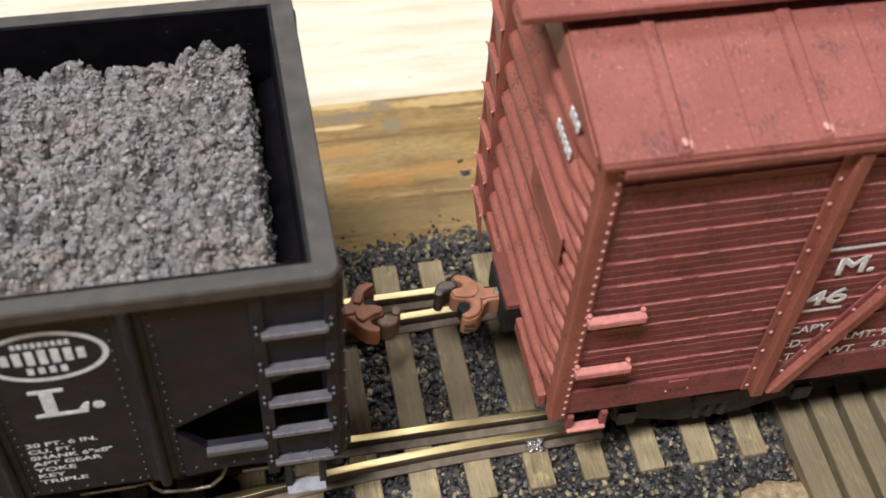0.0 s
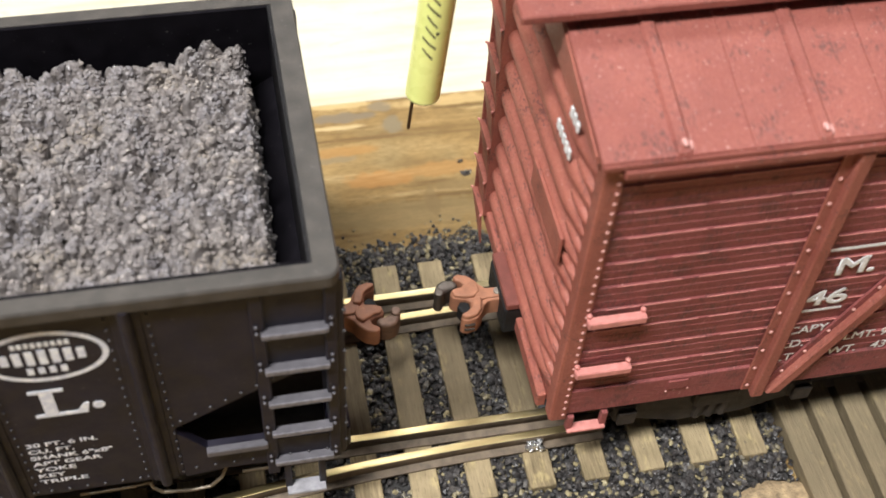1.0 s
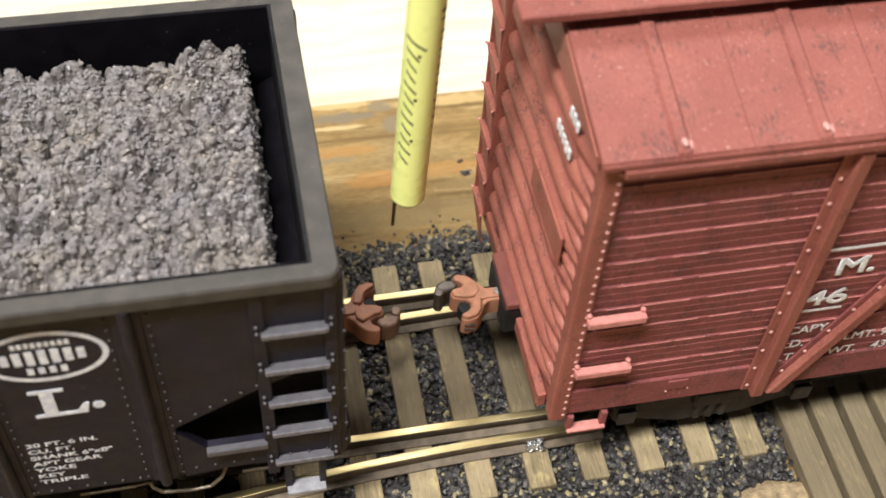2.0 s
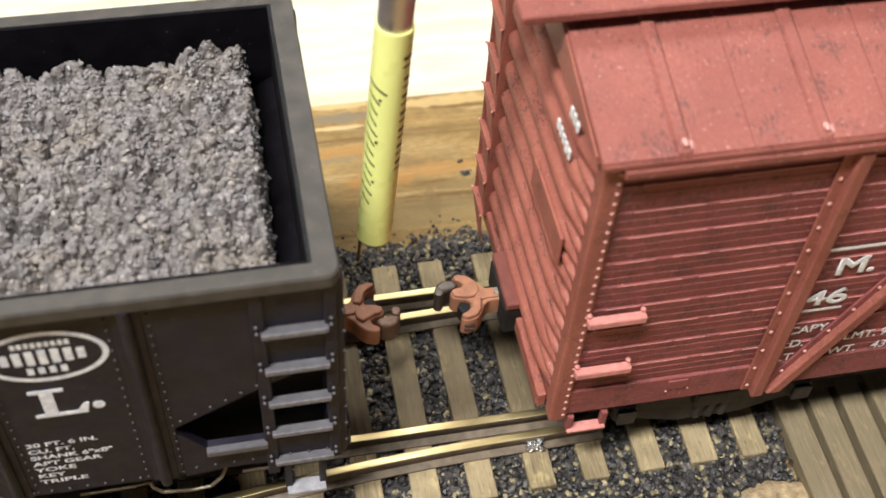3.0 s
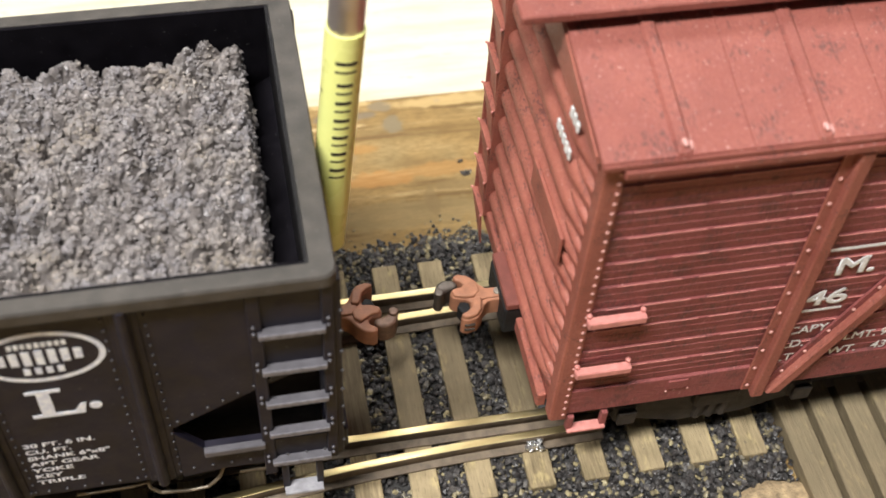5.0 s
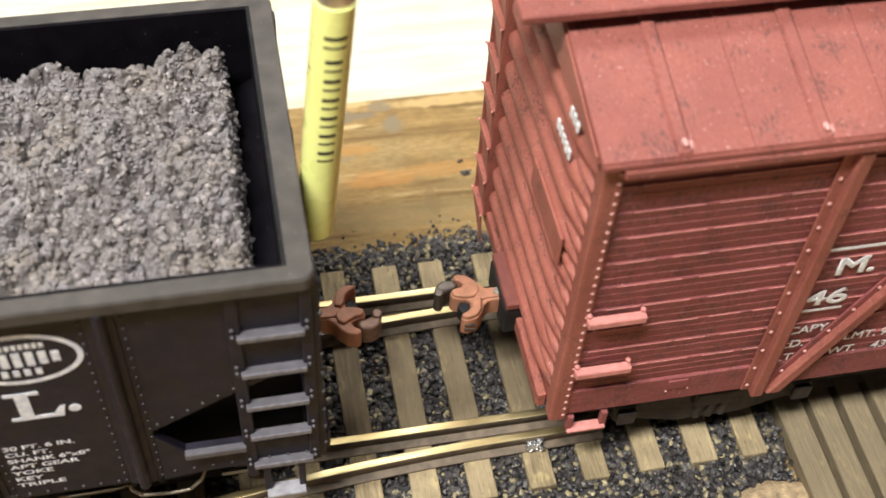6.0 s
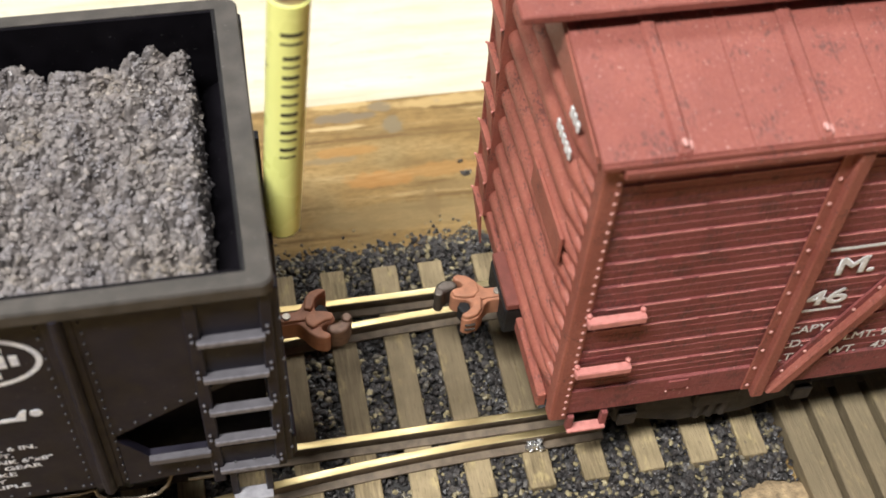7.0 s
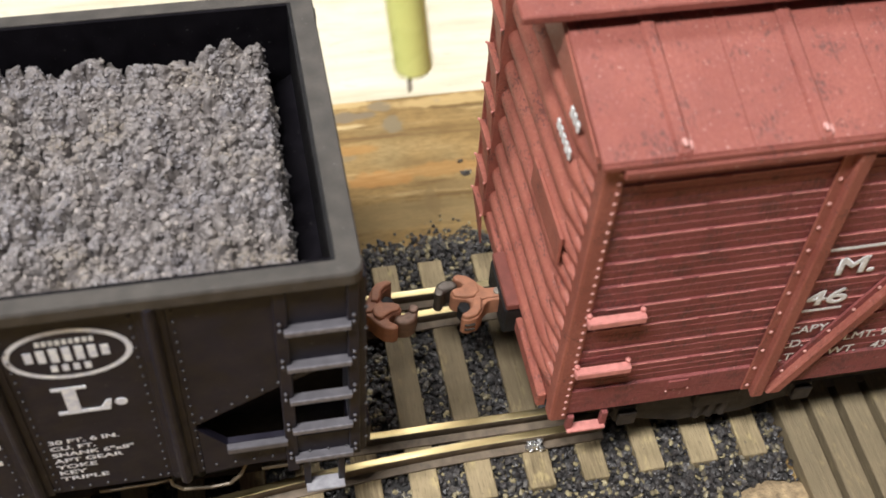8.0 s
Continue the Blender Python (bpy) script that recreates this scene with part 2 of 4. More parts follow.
RAIL_HEAD = brass_top("polished_rail_head")
RAIL_WEB = plain("grimy_rail_web", (0.15, 0.112, 0.075), 0.6, 0.2, 0.35, 1.0, 0.03, 0.2)
BALLAST = stone_mix("mixed_ballast", (0.017, 0.0155, 0.0155), (0.086, 0.077, 0.074), (0.31, 0.26, 0.145), 0.085, 0.5, 0.5, 0.3)
BED = plain("dark_ballast_bed", (0.03, 0.028, 0.027), 0.8, 0, 0.4, 0.8, 0.1, 0.3)
SAND = plain("tan_glue_sand", (0.37, 0.27, 0.155), 0.8, 0, 0.45, 0.9, 0.4, 0.35)
COAL = stone_mix("crushed_coal", (0.15, 0.132, 0.128), (0.25, 0.222, 0.214), (0.37, 0.325, 0.295), 0.06, 0.6, 0.5, 0.26, 0.6)
COAL_BED = plain("coal_crust", (0.19, 0.168, 0.16), 0.45, 0, 0.5, 2.2, 0.55, 0.6, 0.7)
BOARD = brown_board("stained_plywood")
PINE = pale_board("pale_pine")
YELLOW = plain("yellow_paper_label", (0.92, 0.95, 0.31), 0.3, 0, 0.05, 6.0, 0.0)
STEEL = plain("brushed_steel_tube", (0.66, 0.61, 0.59), 0.42, 1.0, 0.1, 2.0, 0)
INK = plain("black_print", (0.02, 0.02, 0.015), 0.5, 0, 0.2, 1.0, 0)
PIN = plain("bronze_pin", (0.10, 0.06, 0.03), 0.4, 0.7, 0.2, 1.0, 0)
SOLDER = plain("bright_solder", (0.9, 0.9, 0.92), 0.3, 1.0, 0.08, 0.4, 0.1, 0.3)
PLASTER = plain("room_plaster", (0.36, 0.37, 0.40), 0.9, 0, 0.06, 300, 0.4, 5)
FLOOR = plain("room_floor_wood", (0.30, 0.22, 0.14), 0.6, 0, 0.2, 120, 0.3, 5)
GLOW = bpy.data.materials.new("lamp_diffuser")
GLOW.use_nodes = True
GLOW.node_tree.nodes["Principled BSDF"].inputs["Emission Color"].default_value = (1, 0.93, 0.82, 1)
GLOW.node_tree.nodes["Principled BSDF"].inputs["Emission Strength"].default_value = 6.0


# ---- mesh helpers: all in millimetres of the world at the start; a part is moved into its thing's space ----
ROOT = {}


def thing(name, at, label, category, group="", kind=""):
    ob = new(name)
    ob.location = Vector(at) * MM
    ob.empty_display_size = 0.005
    ROOT[ob.name] = Vector(at)
    return tagged(ob, label, category, group, kind)


def part(name, bm, material, parent=None, label="", smooth=False):
    me = bpy.data.meshes.new(name)
    at = ROOT[parent.name] if parent else Vector((0, 0, 0))
    for v in bm.verts:
        v.co = (v.co - at) * MM
    bmesh.ops.recalc_face_normals(bm, faces=bm.faces[:])
    bm.to_mesh(me)
    bm.free()
    me.materials.append(material)
    if smooth:
        for f in me.polygons:
            f.use_smooth = True
    ob = new(name, me)
    if parent:
        ob.parent = parent
        ROOT[ob.name] = at
    return tagged(ob, label) if label else ob


def box(x0, x1, y0, y1, z0, z1, bev=0.08, bm=None, seg=1):
    """A bevelled block."""
    one = bmesh.new()
    bmesh.ops.create_cube(one, size=1)
    for v in one.verts:
        v.co = Vector(((x0 + x1) / 2 + v.co.x * (x1 - x0), (y0 + y1) / 2 + v.co.y * (y1 - y0), (z0 + z1) / 2 + v.co.z * (z1 - z0)))
    if bev:
        bmesh.ops.bevel(one, geom=one.edges[:], offset=bev, segments=seg, affect="EDGES", profile=0.5)
    return joined(bm, one)


def joined(bm, one):
    if bm is None:
        return one
    tmp = bpy.data.meshes.new("tmp")
    one.to_mesh(tmp)
    one.free()
    bm.from_mesh(tmp)
    bpy.data.meshes.remove(tmp)
    return bm


def prism(points, lo, hi, axis="z", bev=0.0, bm=None, seg=1):
    """An outline pushed from lo to hi along an axis; the points are (x, y), (x, z) or (y, z)."""
    def put(p, d):
        return {"z": (p[0], p[1], d), "y": (p[0], d, p[1]), "x": (d, p[0], p[1])}[axis]
    one = bmesh.new()
    a = [one.verts.new(put(p, lo)) for p in points]
    b = [one.verts.new(put(p, hi)) for p in points]
    one.faces.new(a)
    one.faces.new(b[::-1])
    for i in range(len(points)):
        j = (i + 1) % len(points)
        one.faces.new((a[i], b[i], b[j], a[j]))
    bmesh.ops.recalc_face_normals(one, faces=one.faces[:])
    if bev:
        bmesh.ops.bevel(one, geom=one.edges[:], offset=bev, segments=seg, affect="EDGES", profile=0.5)
    return joined(bm, one)


def rod(a, b, r, bm=None, n=12, r2=None, bev=0.0):
    """A round bar from a to b."""
    a, b = Vector(a), Vector(b)
    one = bmesh.new()
    bmesh.ops.create_cone(one, cap_ends=True, segments=n, radius1=r, radius2=r if r2 is None else r2, depth=(b - a).length)
    if bev:
        caps = [e for e in one.edges if len({round(v.co.z, 5) for v in e.verts}) == 1]
        bmesh.ops.bevel(one, geom=caps, offset=bev, segments=2, affect="EDGES", profile=0.5)
    m = Matrix.Translation((a + b) / 2) @ (b - a).to_track_quat("Z", "Y").to_matrix().to_4x4()
    bmesh.ops.transform(one, matrix=m, verts=one.verts)
    return joined(bm, one)


def dome(at, r, bm=None, flat=(1, 1, 1)):
    one = bmesh.new()
    bmesh.ops.create_icosphere(one, subdivisions=1, radius=r)
    bmesh.ops.transform(one, matrix=Matrix.Translation(at) @ Matrix.Diagonal((*flat, 1)), verts=one.verts)
    return joined(bm, one)


RIVET_MESH = {}


def rivets(name, spots, r, flat, material, parent):
    """Single heads that share one mesh."""
    key = (r, flat, material.name)
    if key not in RIVET_MESH:
        one = bmesh.new()
        bmesh.ops.create_icosphere(one, subdivisions=1, radius=r * MM)
        for v in one.verts:
            v.co = Vector(v.co) * 1
            v.co.x, v.co.y, v.co.z = v.co.x * flat[0], v.co.y * flat[1], v.co.z * flat[2]
        me = bpy.data.meshes.new(name)
        one.to_mesh(me)
        one.free()
        me.materials.append(material)
        for f in me.polygons:
            f.use_smooth = True
        RIVET_MESH[key] = me
    at = ROOT[parent.name]
    for s in spots:
        ob = new(name, RIVET_MESH[key])
        ob.parent = parent
        ob.location = (Vector(s) - at) * MM


def letters(text, x, z, y, size, width=1.0, bold=0.0):
    """Built-in lettering that stands in the plane y, reading along x, its foot at z."""
    cu = bpy.data.curves.new("writing", "FONT")
    cu.body, cu.size, cu.bevel_depth, cu.bevel_resolution = text, size * 1.38, bold, 0
    tmp = new("writing", cu)
    me = bpy.data.meshes.new_from_object(tmp.evaluated_get(bpy.context.evaluated_depsgraph_get()))
    bpy.data.objects.remove(tmp)
    bm = bmesh.new()
    bm.from_mesh(me)
    bpy.data.meshes.remove(me)
    for v in bm.verts:
        v.co = Vector((x + v.co.x * width, y - v.co.z * 0.06, z + v.co.y))
    return bm


def bar(x0, x1, z0, z1, y, bm=None):
    return box(x0, x1, y, y + 0.03, z0, z1, 0, bm)


def stones(spots, r0, r1, squash, seed):
    """Many angular pieces in one mesh: spots are rows of x, y, z."""
    rng = np.random.default_rng(seed)
    g = (1 + 5 ** 0.5) / 2
    v = np.array([(-1, g, 0), (1, g, 0), (-1, -g, 0), (1, -g, 0), (0, -1, g), (0, 1, g), (0, -1, -g), (0, 1, -g), (g, 0, -1), (g, 0, 1), (-g, 0, -1), (-g, 0, 1)])
    v = v / np.linalg.norm(v[0])
    f = np.array([(0, 11, 5), (0, 5, 1), (0, 1, 7), (0, 7, 10), (0, 10, 11), (1, 5, 9), (5, 11, 4), (11, 10, 2), (10, 7, 6), (7, 1, 8),
                  (3, 9, 4), (3, 4, 2), (3, 2, 6), (3, 6, 8), (3, 8, 9), (4, 9, 5), (2, 4, 11), (6, 2, 10), (8, 6, 7), (9, 8, 1)])
    n = len(spots)
    q = rng.normal(size=(n, 4))
    q /= np.linalg.norm(q, axis=1)[:, None]
    w, x, y, z = q.T
    R = np.stack([np.stack([1 - 2 * (y * y + z * z), 2 * (x * y - z * w), 2 * (x * z + y * w)], -1),
                  np.stack([2 * (x * y + z * w), 1 - 2 * (x * x + z * z), 2 * (y * z - x * w)], -1),
                  np.stack([2 * (x * z - y * w), 2 * (y * z + x * w), 1 - 2 * (x * x + y * y)], -1)], 1)
    size = rng.uniform(r0, r1, (n, 1, 1)) * rng.uniform(0.6, 1.25, (n, 1, 3))
    p = v[None] * (1 + rng.uniform(-0.28, 0.28, (n, 12, 1))) * size
    p = np.einsum("nij,nkj->nki", R, p) * np.array((1, 1, squash)) + np.asarray(spots)[:, None, :]
    return p.reshape(-1, 3), (f[None] + 12 * np.arange(n)[:, None, None]).reshape(-1, 3)


def raw(name, verts, faces, material, parent=None):
    me = bpy.data.meshes.new(name)
    at = np.array(ROOT[parent.name]) if parent else np.zeros(3)
    me.from_pydata(((verts - at) * MM).tolist(), [], faces.tolist())
    me.materials.append(material)
    ob = new(name, me)
    if parent:
        ob.parent = parent
    return ob




# ---- setting: room, boards ----
def setting():
    bm = box(-2300, 2300, -2300, 2300, -990, -950, 0)
    tagged(part("floor", bm, FLOOR), "plain brown wooden room floor below the layout", "floor", kind="structure")
    bm = box(-2300, 2300, -2300, 2300, 1380, 1420, 0)
    tagged(part("ceiling", bm, PLASTER), "plain off-white plaster ceiling", "ceiling", kind="structure")
    for n, b in (("wall_north", (-2300, 2300, 2260, 2300)), ("wall_south", (-2300, 2300, -2300, -2260)),
                 ("wall_east", (2260, 2300, -2260, 2260)), ("wall_west", (-2300, -2260, -2260, 2260))):
        tagged(part(n, box(*b, -950, 1380, 0), PLASTER), "plain off-white plaster wall", "wall", kind="structure")
    bm = box(-620, 620, -260, 43.9, -16, -4.0, 0.25)
    tagged(part("ground", bm, BOARD), "stained tan plywood base with smears of grey and orange paint", "baseboard", kind="structure")
    bm = box(-620, 620, 44.1, 330, -22, -4.6, 0.3)
    tagged(part("backdrop", bm, PINE), "bare pale pine board beside the stained plywood", "board", kind="structure")
    bm = box(-620, 620, -260, 330, -60, -22.2, 1)
    tagged(part("trim", bm, PINE), "pale wooden benchwork under the boards", "benchwork", kind="structure")
    for x in (-560, 560):
        for y in (-220, 290):
            leg = part("trim", box(x - 30, x + 30, y - 30, y + 30, -950, -60.2, 2), PINE)
            tagged(leg, "pale square wooden benchwork leg", "benchwork", kind="structure")
    for spot, long, wide, watts in LAMPS:
        fit = thing("ceiling_lamp", spot / MM, "white rectangular ceiling lamp with a lit diffuser", "lamp", "ceiling lamps")
        x, y, z = spot / MM
        p, q = long * 500, wide * 500
        part("housing", box(x - p - 20, x + p + 20, y - q - 20, y + q + 20, z + 2, 1380, 3), PLASTER, fit)
        part("diffuser", box(x - p - 5, x + p + 5, y - q - 5, y + q + 5, z - 8, z + 1.5, 2), GLOW, fit, "glowing white diffuser")


# ---- track ----
def near_rail(x):
    """The inner edge of the diverging near rail at x."""
    if x < 2:
        return -10.72 - 0.00195 * (x - 2) ** 2
    return -10.72 + 0.034 * (x - 2)


def rail_mesh(line, x0, x1, side):
    """Rail profile swept along y = line(x); side +1: the body lies to +y of the line."""
    prof_web = [(-0.45, -2.1), (1.45, -2.1), (1.45, -1.85), (0.72, -1.6), (0.72, -0.75), (0.93, -0.62), (0.93, -0.05), (0.05, -0.05), (0.05, -0.62), (0.28, -0.75), (0.28, -1.6), (-0.45, -1.85)]
    prof_head = [(0.1, -0.06), (0.1, -0.02), (0.18, 0.0), (0.8, 0.0), (0.88, -0.02), (0.88, -0.06)]
    out = []
    for prof in (prof_web, prof_head):
        bm, last = bmesh.new(), None
        for i in range(int((x1 - x0) / 3) + 1):
            x = x0 + 3 * i
            ring = [bm.verts.new((x, line(x) + side * a, b)) for a, b in prof]
            if last:
                for k in range(len(prof)):
                    bm.faces.new((last[k], last[k - 1], ring[k - 1], ring[k]))
            else:
                bm.faces.new(ring)
            last = ring
        bm.faces.new(last)
        out.append(bm)
    return out


def track():
    t = thing("model_railroad_track", (0, 0, -4.0), "turnout track with polished brass rails on weathered wooden ties", "track")
    rng = random.Random(4)
    for line, x0, x1, side, note in ((lambda x: 8.25, -150, 180, 1, ""), (lambda x: -8.25, -150, 180, -1, ""),
                                     (lambda x: near_rail(x) + 16.2, -96, 24, 1, ""), (near_rail, -96, 9, -1, "")):
        web, head = rail_mesh(line, x0, x1, side)
        r = part("rail", web, RAIL_WEB, t)
        part("rail_head", head, RAIL_HEAD, r, "brass coloured polished rail head")
    for i in range(-24, 32):
        x = 5.9 * i + 1.4 + rng.uniform(-0.2, 0.2)
        if i == 0:
            x += 0.2
        if i == -1:
            x -= 0.15
        if 25.5 < x < 62:
            continue
        far, near = 14.9 + rng.uniform(-0.35, 0.25), -16.45 + rng.uniform(-0.25, 0.25)
        if x < -8:
            near -= 0.05 * (-8 - x) + 0.4
        w = 1.38 + rng.uniform(-0.08, 0.1)
        bm = box(x - w, x + w, near, far, -3.95, -2.1, 0.1)
        for v in bm.verts:
            v.co.x += (v.co.y / 15) * rng.uniform(-0.02, 0.02)
        turn = rng.uniform(-0.012, 0.012)
        for v in bm.verts:
            v.co.x += turn * v.co.y
            v.co.z += 0.04 * math.sin(v.co.y * 3 + i)
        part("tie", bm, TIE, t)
    b = thing("bridge_tie_deck", (45, 0, -4.0), "row of thick pale bridge ties close together under the rails", "ties")
    for i in range(9):
        x = 30.35 + 3.62 * i
        w = 1.32 if i else 1.5
        bm = box(x - w, x + w, -30 - (i % 2) * 0.6, 17.5, -3.97, -1.65 if i else -1.8, 0.09)
        turn = rng.uniform(-0.012, 0.012)
        for v in bm.verts:
            v.co.x += turn * (v.co.y + 12)
        part("tie", bm, BIGTIE, b)
    blob = None
    for k in range(26):
        p = (1.3 + rng.uniform(-0.75, 0.75), -11.9 + rng.uniform(-0.6, 0.4), -1.6 + rng.uniform(-0.1, 1.0))
        blob = dome(p, rng.uniform(0.16, 0.4), blob, (1.0, 0.8, rng.uniform(0.6, 1.1)))
    for v in blob.verts:
        v.co += Vector((rng.uniform(-0.07, 0.07), rng.uniform(-0.07, 0.07), rng.uniform(-0.07, 0.07)))
    tagged(part("solder_blob", blob, SOLDER), "shiny silver solder blob on a tie beside the rail", "solder")


# loose clumps of grit on the brown board: x, y, spread, pieces
CLUMPS = [(2.7, 29.2, 0.35, 22), (2.4, 31.2, 0.2, 7), (1.0, 20.0, 0.6, 34), (5.2, 20.6, 0.5, 40), (-2.5, 21.0, 1.2, 14), (5.0, 22.4, 0.3, 8), (-3.5, 19.6, 0.7, 20)]


def ballast():
    rng = np.random.default_rng(7)
    n = 44000
    x = rng.uniform(-75, 62, n)
    y = rng.uniform(-22.5, 20.2, n)
    wob = np.array([noise.noise((a * 0.35, 3.1, 0)) + 0.5 * noise.noise((a * 1.3, 9.1, 0)) for a in x])
    edge = np.maximum(0, np.maximum(y - (18.4 + 0.9 * wob), (-20.9 - 1.2 * wob) - y))
    keep = rng.uniform(0, 1, n) > edge / 1.3
    keep &= ~((x > 28.5) & (x < 66))
    keep &= ((x - 25.5) / 6.0) ** 2 + ((y + 23.5) / (4.5 + 0.5 * wob)) ** 2 > rng.uniform(0.82, 1.02, n)
    x, y = x[keep], y[keep]
    rim = np.clip(np.minimum(18.6 - y, y + 21.4) / 2.2, 0, 1)
    z = -3.9 + rim * 0.95 + rng.uniform(-0.15, 0.35, len(x)) * rim
    n2 = 260
    xs, ys = rng.uniform(-26, 24, n2), 18.6 + rng.exponential(0.75, n2)
    for cx, cy, wide, m in CLUMPS:
        xs, ys = np.r_[xs, rng.normal(cx, wide, m)], np.r_[ys, rng.normal(cy, wide * 0.7, m)]
    n2 = len(xs)
    x, y, z = np.r_[x, xs], np.r_[y, ys], np.r_[z, np.full(n2, -3.92)]
    r = stones(np.c_[x, y, z][:-n2], 0.20, 0.44, 0.85, 11)
    tagged(raw("ballast_grit", *stones(np.c_[x, y, z][-n2:], 0.08, 0.27, 0.85, 12), BALLAST), "stray dark grit strewn over the brown board beside the ballast", "grit", kind="stuff")
    tagged(raw("ballast", *r, BALLAST), "loose mixed dark grey and tan gravel ballast between the ties", "ballast", kind="stuff")
    bm = box(-150, 28.2, -20.2, 17.8, -3.98, -3.5, 0.4)
    # dark sheet added as the shade in the gaps between bridge ties
    box(29.0, 66, -31.5, 18.2, -3.98, -3.7, 0.1, bm)
    tagged(part("ballast_bed", bm, BED), "dark packed ballast bed under the loose stones, and a dark sheet as shade in the bridge-tie gaps", "ballast", kind="structure")
    bm = bmesh.new()
    crown = bm.verts.new((25.5, -23.5, -2.62))
    last = first = None
    for i in range(48):
        t = 2 * math.pi * i / 48
        row = []
        for j in range(1, 9):
            q = j / 8 * (1.04 + 0.1 * noise.noise((math.cos(t) * 2, math.sin(t) * 2, 4.0)))
            x, y = 25.5 + 6.2 * q * math.cos(t), -23.5 + 4.8 * q * math.sin(t)
            row.append(bm.verts.new((x, y, (-3.99 if j == 8 else -3.4 + 0.75 * (1 - (j / 8) ** 2)) + 0.16 * noise.noise((x * 0.9, y * 0.9, 1.0)) * (j < 8))))
        if last:
            bm.faces.new((crown, last[0], row[0]))
            for j in range(7):
                bm.faces.new((last[j], last[j + 1], row[j + 1], row[j]))
        first, last = first or row, row
    bm.faces.new((crown, last[0], first[0]))
    for j in range(7):
        bm.faces.new((last[j], last[j + 1], first[j + 1], first[j]))
    tagged(part("sand_patch", bm, SAND, None, "", True), "tan patch of glued sand at the ballast edge", "sand", kind="structure")


# ---- couplers and trucks ----
HEAD = [(-0.6, -0.8), (-0.6, 0.8), (1.9, 0.8), (2.5, 1.25), (2.9, 2.1), (3.5, 2.75), (4.5, 3.0), (5.15, 2.75), (5.2, 2.35), (4.5, 2.1), (3.95, 1.55),
        (3.8, 0.85), (4.1, 0.35), (4.9, 0.2), (5.55, -0.1), (5.75, -0.65), (5.4, -1.1), (4.7, -1.15), (4.2, -1.5), (4.35, -1.95), (4.95, -2.3),
        (5.05, -2.75), (4.5, -3.0), (3.6, -2.7), (2.9, -2.0), (2.4, -1.2), (1.9, -0.8)]
GUARD = [(2.7, 0.55), (3.0, 2.0), (3.55, 2.65), (4.5, 2.9), (5.1, 2.7), (5.15, 2.4), (4.5, 2.15), (3.9, 1.6), (3.7, 0.8), (3.4, 0.4)]
HORN = [(2.7, -0.3), (3.4, 0.3), (4.2, 0.25), (4.9, 0.1), (5.45, -0.15), (5.6, -0.6), (5.3, -0.95), (4.6, -1.0), (4.0, -1.35), (3.4, -1.7), (2.8, -1.2)]
KNUCKLE = [(4.9, -1.25), (5.6, -1.2), (6.3, -0.9), (6.75, -0.4), (7.1, -0.35), (7.3, -0.7), (7.2, -1.5), (6.8, -2.15), (6.1, -2.5), (5.2, -2.4), (4.7, -1.9)]


def coupler(name, root, face, parent, z=9.9):
    """A knuckle coupler whose shank starts at root (x, y); face +1 looks to +x, -1 to -x."""
    def put(p):
        return (root[0] + face * p[0], root[1] + face * p[1])

    def slab(pts, lo, hi, bev, seg=2):
        return prism([put(p) for p in pts], lo, hi, "z", bev, None, seg)
    body = part(name, slab(HEAD, z - 1.75, z + 0.75, 0.22, 3), RUST, parent, "rust-brown painted knuckle coupler head and shank")
    part("guard_arm", slab(GUARD, z + 0.6, z + 1.3, 0.2, 3), RUST, body)
    part("knuckle_horn", slab(HORN, z + 0.6, z + 1.15, 0.18, 3), RUST, body)
    part("shank_top", slab([(-0.5, -0.55), (-0.5, 0.55), (2.2, 0.6), (3.2, 0.9), (3.4, -0.6), (2.2, -0.6)], z + 0.65, z + 1.0, 0.12), RUST, body)
    metal = WORN if face > 0 else GUN
    part("knuckle", slab(KNUCKLE, z - 1.95, z + 0.7, 0.3, 3), metal, body, "dark worn metal knuckle")
    c = put((6.85, -0.85))
    part("knuckle_nose", rod((*c, z - 1.9), (*c, z + 1.0), 0.5, None, 16, bev=0.15), metal, body, smooth=False)
    part("jaw_block", slab([(3.9, 0.3), (4.8, 0.15), (5.2, 0.7), (4.9, 1.5), (4.3, 1.7), (3.9, 1.2)], z - 1.6, z + 0.2, 0.15), BOX_BLACK, body, "black block inside the coupler jaw")
    for k in (0, 1):
        a = put((4.3, 2.98))
        part("slot", box(a[0] - 0.55, a[0] + 0.55, a[1] - 0.1, a[1] + 0.1, z - 1.0 + 0.75 * k, z - 0.72 + 0.75 * k, 0.05), GUN, body)
    c = put((0.9, 0))
    part("screw", rod((*c, z + 0.95), (*c, z + 1.2), 0.45, None, 16, bev=0.08), SCREW, body, "bare steel screw head")
    return body


